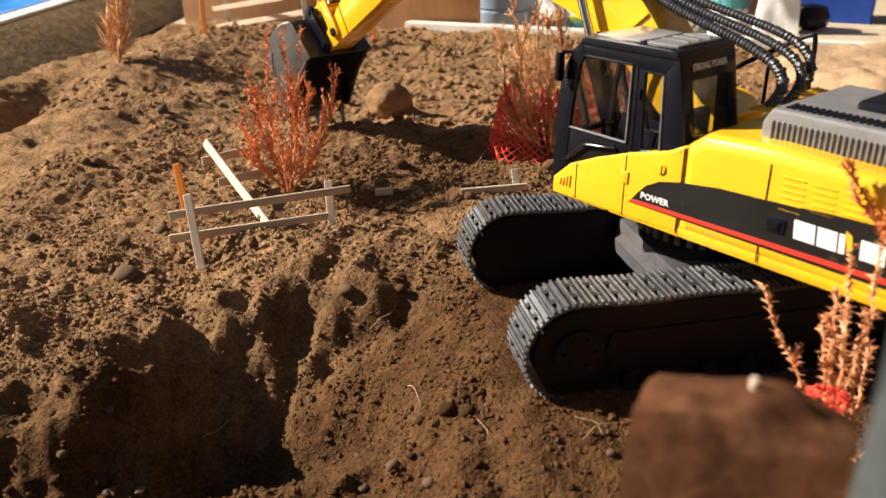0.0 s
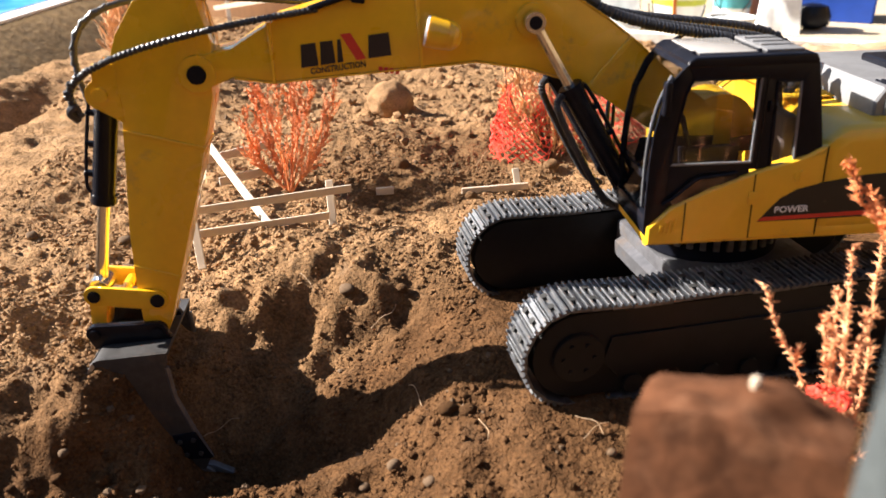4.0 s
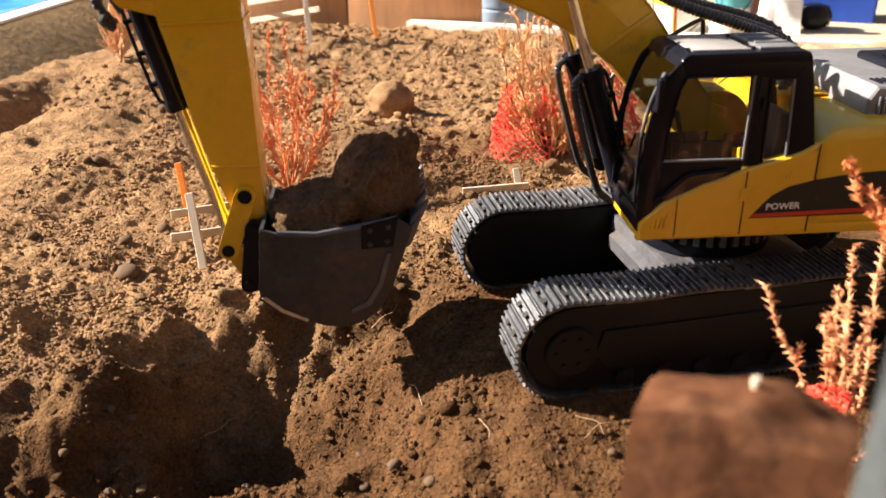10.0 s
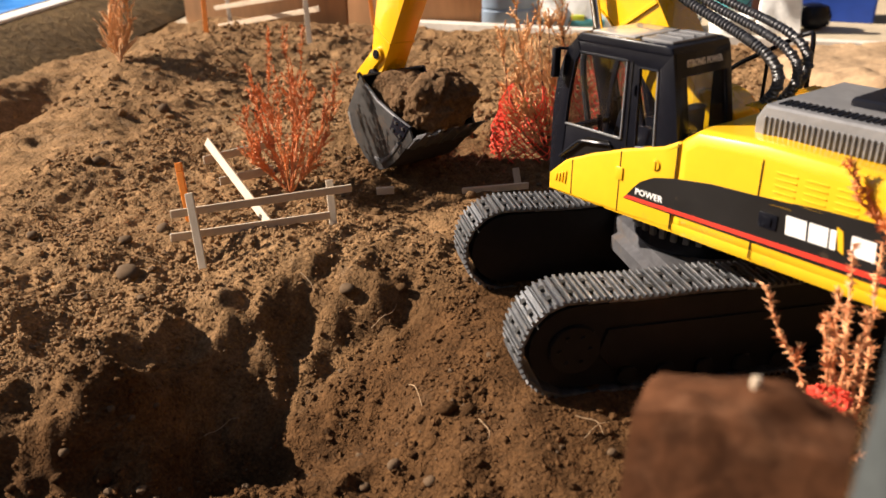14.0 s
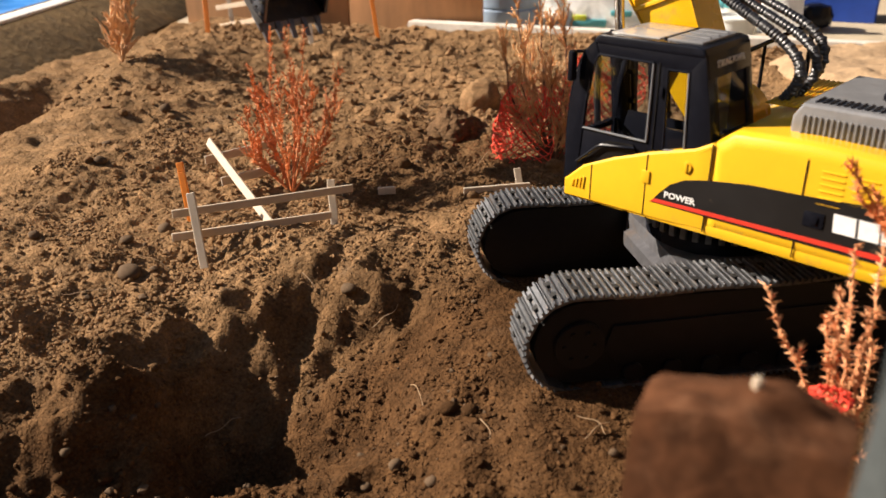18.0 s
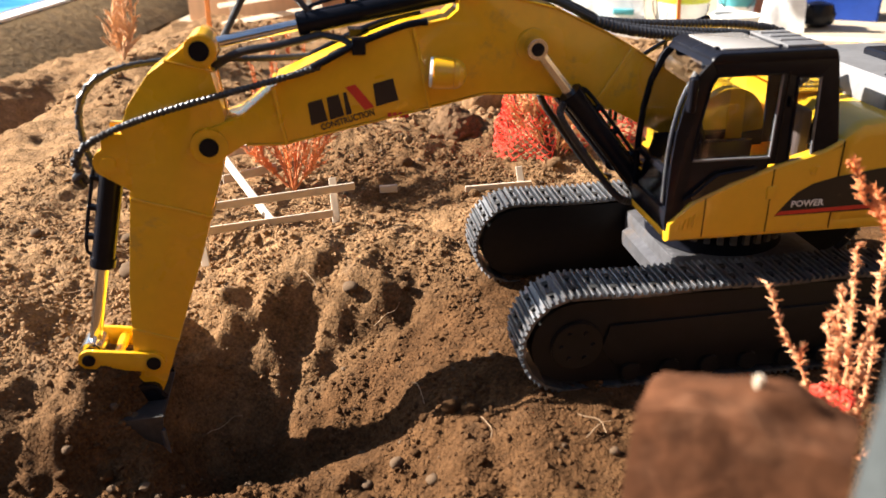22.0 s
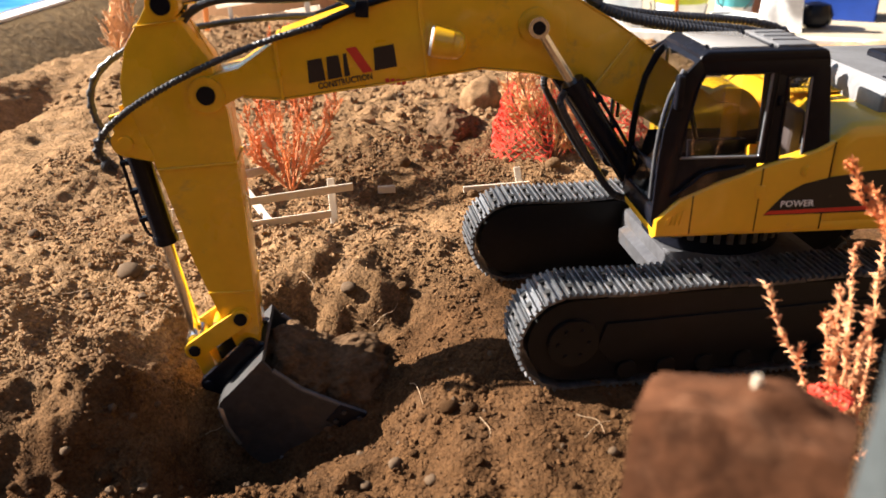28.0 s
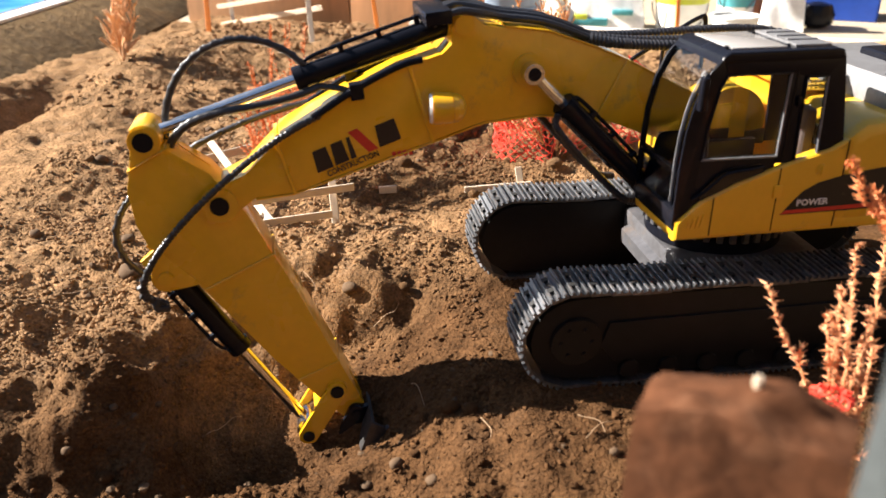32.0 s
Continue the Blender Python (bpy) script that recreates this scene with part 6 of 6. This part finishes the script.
def arm_places(swing, boom_angle, stick_angle, link_angle):
    """Poses of all moving parts in the machine's space, from the four joint angles in degrees."""
    b, s, l = radians(boom_angle), radians(stick_angle), radians(link_angle)
    pin = Vector(BOOM_FOOT) + turned((BOOM_LENGTH, 0), b)
    house_turn = Matrix.Translation(SLEW) @ Matrix.Rotation(radians(swing - TRACK_TURN), 4, "Z")

    def at(p, angle, y=0.0):
        return house_turn @ Matrix.Translation((p[0], y + BOOM_SIDE, p[1])) @ Matrix.Rotation(-angle, 4, "Y")

    def way(p, q):
        return math.atan2(q[1] - p[1], q[0] - p[0])

    boom_eye, lug, base = Vector(BOOM_FOOT) + turned(BOOM_EYE, b), Vector(BOOM_FOOT) + turned(STICK_LUG, b), Vector(BOOM_RAM_BASE)
    stick_eye, ram_base, idler = pin + turned(STICK_EYE, s), pin + turned(BUCKET_RAM_BASE, s), pin + turned(IDLER_PIN, s)
    joint, pivot = idler + turned((IDLER_LENGTH, 0), l), pin + turned(BUCKET_PIVOT, s)
    gap = joint - pivot
    swing_in = math.acos(max(-1.0, min(1.0, (BUCKET_EAR ** 2 + gap.length ** 2 - LINK_LENGTH ** 2) / (2 * BUCKET_EAR * gap.length))))
    bucket_angle = math.atan2(gap[1], gap[0]) - swing_in
    rear = pivot + turned((BUCKET_EAR, 0), bucket_angle)
    out = {"house": house_turn, "cab": house_turn, "boom": at(BOOM_FOOT, b), "stick": at(pin, s), "bucket": at(pivot, bucket_angle),
           "stick_barrel": at(lug, way(lug, stick_eye)), "stick_rod": at(stick_eye, way(stick_eye, lug)),
           "bucket_barrel": at(ram_base, way(ram_base, joint)), "bucket_rod": at(joint, way(joint, ram_base)),
           "idler": at(idler, l), "link": at(joint, way(joint, rear))}
    for i, y in enumerate((0.031, -0.031)):
        out["boom_barrel", i] = at(base, way(base, boom_eye), y)
        out["boom_rod", i] = at(boom_eye, way(boom_eye, base), y)
    boom_m, stick_m = out["boom"], out["stick"]
    for i, (start, a_way, end, b_way, pull) in enumerate(HOSE_RUNS):
        frames = {"house": house_turn, "boom": boom_m, "stick": stick_m, "barrel": out["stick_barrel"]}
        m0, m1 = frames[start[0]], frames[end[0]]
        p0, p3 = m0 @ Vector(start[1]), m1 @ Vector(end[1])
        p1, p2 = p0 + m0.to_3x3() @ Vector(a_way) * pull, p3 + m1.to_3x3() @ Vector(b_way) * pull
        for k in range(HOSE_PIECES):
            t = (k + 0.5) / HOSE_PIECES
            place = (1 - t) ** 3 * p0 + 3 * (1 - t) ** 2 * t * p1 + 3 * (1 - t) * t * t * p2 + t ** 3 * p3
            tangent = 3 * (1 - t) ** 2 * (p1 - p0) + 6 * (1 - t) * t * (p2 - p1) + 3 * t * t * (p3 - p2)
            out["hose", i, k] = Matrix.Translation(place) @ tangent.to_track_quat("X", "Z").to_matrix().to_4x4()
    return out


def motions():
    # seconds, then the shift of the machine in millimetres and its roll and pitch in degrees
    FIRST_STANCE = [
        (0, 4.5, -2.3, -2.0, -0.25, 0.25), (0.5, 5.0, -2.4, -1.3, -0.01, 0.08), (1, 6.1, -3.3, -0.8, -0.06, 0.09),
        (1.5, 7.4, -4.2, -0.3, -0.07, -0.01), (2, 7.9, -6.0, 0.4, -0.06, -0.51), (2.5, 8.3, -8.3, -0.2, 0.05, -0.87),
        (3, 8.1, -9.0, -0.4, -0.02, -1.12), (3.5, 6.5, -10.6, -0.1, -0.12, -1.10), (5.5, 3.3, -8.7, 2.0, -0.72, 1.06),
        (6, 4.2, -5.8, 6.1, -0.89, 2.02), (6.5, -0.3, -5.6, 4.2, -0.09, 1.17), (7, -1.3, -4.9, 3.1, 0.23, 0.64),
        (7.5, -1.1, -5.4, 2.3, 0.41, 0.29), (8, -1.7, -6.1, 2.0, 0.65, -0.05),
    ]
    SECOND_STANCE = [
        (8.5, -1.5, -6.0, 2.4, 0.63, -0.18), (9, -1.6, -6.0, 2.8, 0.58, -0.27), (9.5, -0.5, -5.4, 2.5, 0.42, -0.10),
        (10, -1.7, -5.8, 1.9, 0.24, -0.15), (10.5, -2.2, -6.4, 1.6, 0.09, -0.02), (11, -2.4, -6.2, 1.3, 0.02, -0.02),
        (11.5, -1.8, -3.7, 0.1, -0.26, -0.04), (12, -0.7, -2.0, -0.0, -0.62, -0.02), (12.5, -0.6, -2.6, -0.6, -0.60, 0.02),
        (13, -0.7, -3.2, -0.8, -0.75, -0.09), (13.5, -0.2, -3.1, -0.7, -0.77, 0.11), (14, 0.0, -3.4, -0.6, -0.56, 0.32),
        (14.5, 1.0, -5.0, -0.3, 0.02, 0.92),
    ]
    THIRD_STANCE = [
        (16.5, 7.9, -2.7, 2.1, 0.77, 2.40), (17, 8.5, -0.2, 1.6, 0.46, 2.01), (17.5, 8.2, 0.9, 0.8, 0.34, 0.67),
        (18, 8.3, 1.6, 1.9, 0.32, 0.05), (18.5, 8.8, 1.7, 2.2, 0.43, 0.10), (19, 8.8, 1.4, 2.3, 0.36, 0.21),
        (19.5, 7.7, 1.1, 2.4, 0.32, 0.35), (20, 6.4, 0.1, 1.9, 0.46, 0.27), (20.5, 6.2, -0.4, 2.2, 0.56, 0.06),
        (21, 7.4, 0.7, 1.8, 0.42, -0.01), (21.5, 6.6, 0.1, 1.7, 0.46, -0.28), (22, 5.7, -1.6, 2.1, 0.32, 0.08),
        (22.5, 4.7, -3.2, 3.3, 0.18, 0.97), (23, 6.4, -2.3, 5.4, -0.17, 2.14), (23.5, 6.5, 0.0, 5.0, -0.49, 2.41),
        (24, 4.4, -0.6, 3.1, -0.25, 1.60), (24.5, 5.0, 1.2, 2.0, 0.29, 1.54), (25, 5.0, 5.1, 3.2, 0.17, 2.02),
    ]
    FOURTH_STANCE = [
        (25.5, 3.1, 3.8, 3.4, 0.51, 1.54), (27.5, 3.5, -1.4, 3.7, 0.59, 0.85), (28, 3.8, -1.2, 3.1, 0.39, 0.60),
        (28.5, 3.9, -1.3, 2.7, 0.02, 0.60), (29, 2.9, -2.3, 2.7, 0.01, 0.65), (29.5, 4.3, -1.1, 2.6, -0.07, 1.20),
        (30, 4.5, 1.8, 1.6, -0.23, 1.22), (30.5, 4.9, 3.2, 1.3, -0.02, 1.11), (31, 5.0, 3.2, 1.7, 0.11, 1.10),
        (31.5, 4.9, 2.7, 2.2, 0.29, 0.96), (32, 4.7, 0.6, 3.2, 0.37, 0.88),
    ]
    # seconds, then the swing of the upper body and the angles of boom, stick and idler link in degrees
    FIRST_QUARTER = [
        (0, -211.5, 16.0, -32.0, 54.3), (0.5, -201.8, 15.5, -36.0, 59.9), (1, -192.4, 16.0, -39.0, 68.3),
        (1.5, -182.5, 16.0, -34.0, 60.9), (2, -171.0, 21.3, -45.9, 41.3), (2.5, -158.6, 22.7, -60.8, 26.3),
        (3, -157.8, 15.8, -63.9, 25.5), (3.5, -156.9, 12.0, -67.2, 16.6), (5.5, -155.2, 0.1, -90.0, -12.6),
        (6, -153.8, -1.8, -100.0, -13.2), (6.5, -152.7, -3.0, -108.0, -26.7), (7, -151.2, -3.7, -112.8, -41.8),
        (7.5, -150.9, -4.4, -113.6, -55.5), (8, -150.8, -3.0, -112.4, -68.4),
    ]
    SECOND_QUARTER = [
        (8.5, -153.3, 2.6, -107.0, -84.7), (9, -157.0, 8.5, -101.2, -80.2), (9.5, -157.7, 14.3, -95.1, -74.5),
        (10, -156.9, 21.3, -89.5, -68.6), (10.5, -157.2, 26.5, -85.1, -62.8), (11, -166.4, 34.4, -79.5, -59.2),
        (11.5, -181.2, 40.3, -71.6, -47.0), (12, -195.5, 42.3, -65.6, -45.9), (12.5, -198.5, 36.6, -72.6, -47.9),
        (13, -209.5, 32.7, -75.4, -52.2), (13.5, -210.3, 29.8, -65.9, -40.9), (14, -212.3, 23.0, -61.3, -41.0),
        (14.5, -218.8, 18.0, -58.9, -46.7),
    ]
    THIRD_QUARTER = [
        (16.5, -219.1, 11.0, -42.5, 19.8), (17, -217.7, 10.0, -43.0, 21.0), (17.5, -215.7, 17.0, -34.0, 36.6),
        (18, -204.5, 34.0, -24.0, 46.9), (18.5, -193.8, 39.0, -22.0, 42.5), (19, -181.8, 37.0, -24.0, 42.8),
        (19.5, -168.1, 42.0, -26.0, 7.7), (20, -154.2, 25.9, -50.6, 31.6), (20.5, -152.4, 19.7, -54.2, 36.3),
        (21, -153.3, 12.7, -57.6, 31.7), (21.5, -152.5, 7.0, -63.6, 29.3), (22, -152.5, 0.7, -68.7, 8.7),
        (22.5, -154.7, -0.7, -66.5, -6.8), (23, -154.2, -2.0, -69.2, -1.9), (23.5, -152.6, -1.5, -76.4, 2.4),
        (24, -151.9, -0.9, -84.7, -13.6), (24.5, -149.8, -0.7, -94.5, -13.9), (25, -148.6, -1.5, -104.2, -10.7),
    ]
    FOURTH_QUARTER = [
        (25.5, -148.2, -2.9, -107.9, -22.3), (27.5, -156.9, 7.2, -99.0, -44.7), (28, -155.7, 4.8, -90.5, -34.8),
        (28.5, -155.9, 9.3, -75.7, -18.5), (29, -155.5, 3.0, -78.0, -9.9), (29.5, -155.2, 0.7, -81.0, 0.1),
        (30, -151.4, -0.8, -90.0, -9.5), (30.5, -150.4, -1.8, -100.9, -17.1), (31, -150.2, -3.1, -109.8, -26.0),
        (31.5, -149.9, -4.0, -111.3, -41.3), (32, -150.2, -5.8, -112.9, -58.3),
    ]
    rows = FIRST_QUARTER + SECOND_QUARTER + THIRD_QUARTER + FOURTH_QUARTER
    stance = FIRST_STANCE + SECOND_STANCE + THIRD_STANCE + FOURTH_STANCE
    ts, bs = [r[0] for r in rows], [r[0] for r in stance]
    steps = [0.2 * k for k in range(161)]
    track, ground_poses = [], {}
    for k, t in enumerate(steps):
        yaw = -2.2 * float(ease(14.4, 16.5, t))
        swing, *bends = [glide(ts, [r[i] for r in rows], t) for i in (1, 2, 3, 4)]
        track.append((t, arm_places(swing - yaw, *bends)))
        dx, dy, dz, tx, ty = [glide(bs, [r[i] for r in stance], t) for i in (1, 2, 3, 4, 5)]
        ground_poses[k] = stand(dx / 1000, dy / 1000, dz / 1000, tx, ty, yaw)
    walk(excavator, [(t, ground_poses[k]) for k, t in enumerate(steps)])
    for key, ob in MOVING.items():
        walk(ob, [(t, places[key]) for t, places in track])

    def bucket_at(t):
        k = min(160, round(t / 0.2))
        return ground_poses[k] @ track[k][1]["bucket"]

    # soil that the bucket lifts and drops again
    for load, rest, taken, dropped, heap, fall in SOIL_LOADS:
        path = [(0.0, rest), (taken - 0.4, rest)]
        path += [(t, bucket_at(t)) for t in steps if taken <= t <= dropped]
        path += [(dropped + fall, heap), (32.0, heap)]
        walk(load, path)
    walk(ROLLING_CLOD, [(0.0, CLOD_REST), (14.6, CLOD_REST), (15.6, CLOD_ON_WAY), (16.6, CLOD_AT_END), (32.0, CLOD_AT_END)])


motions()
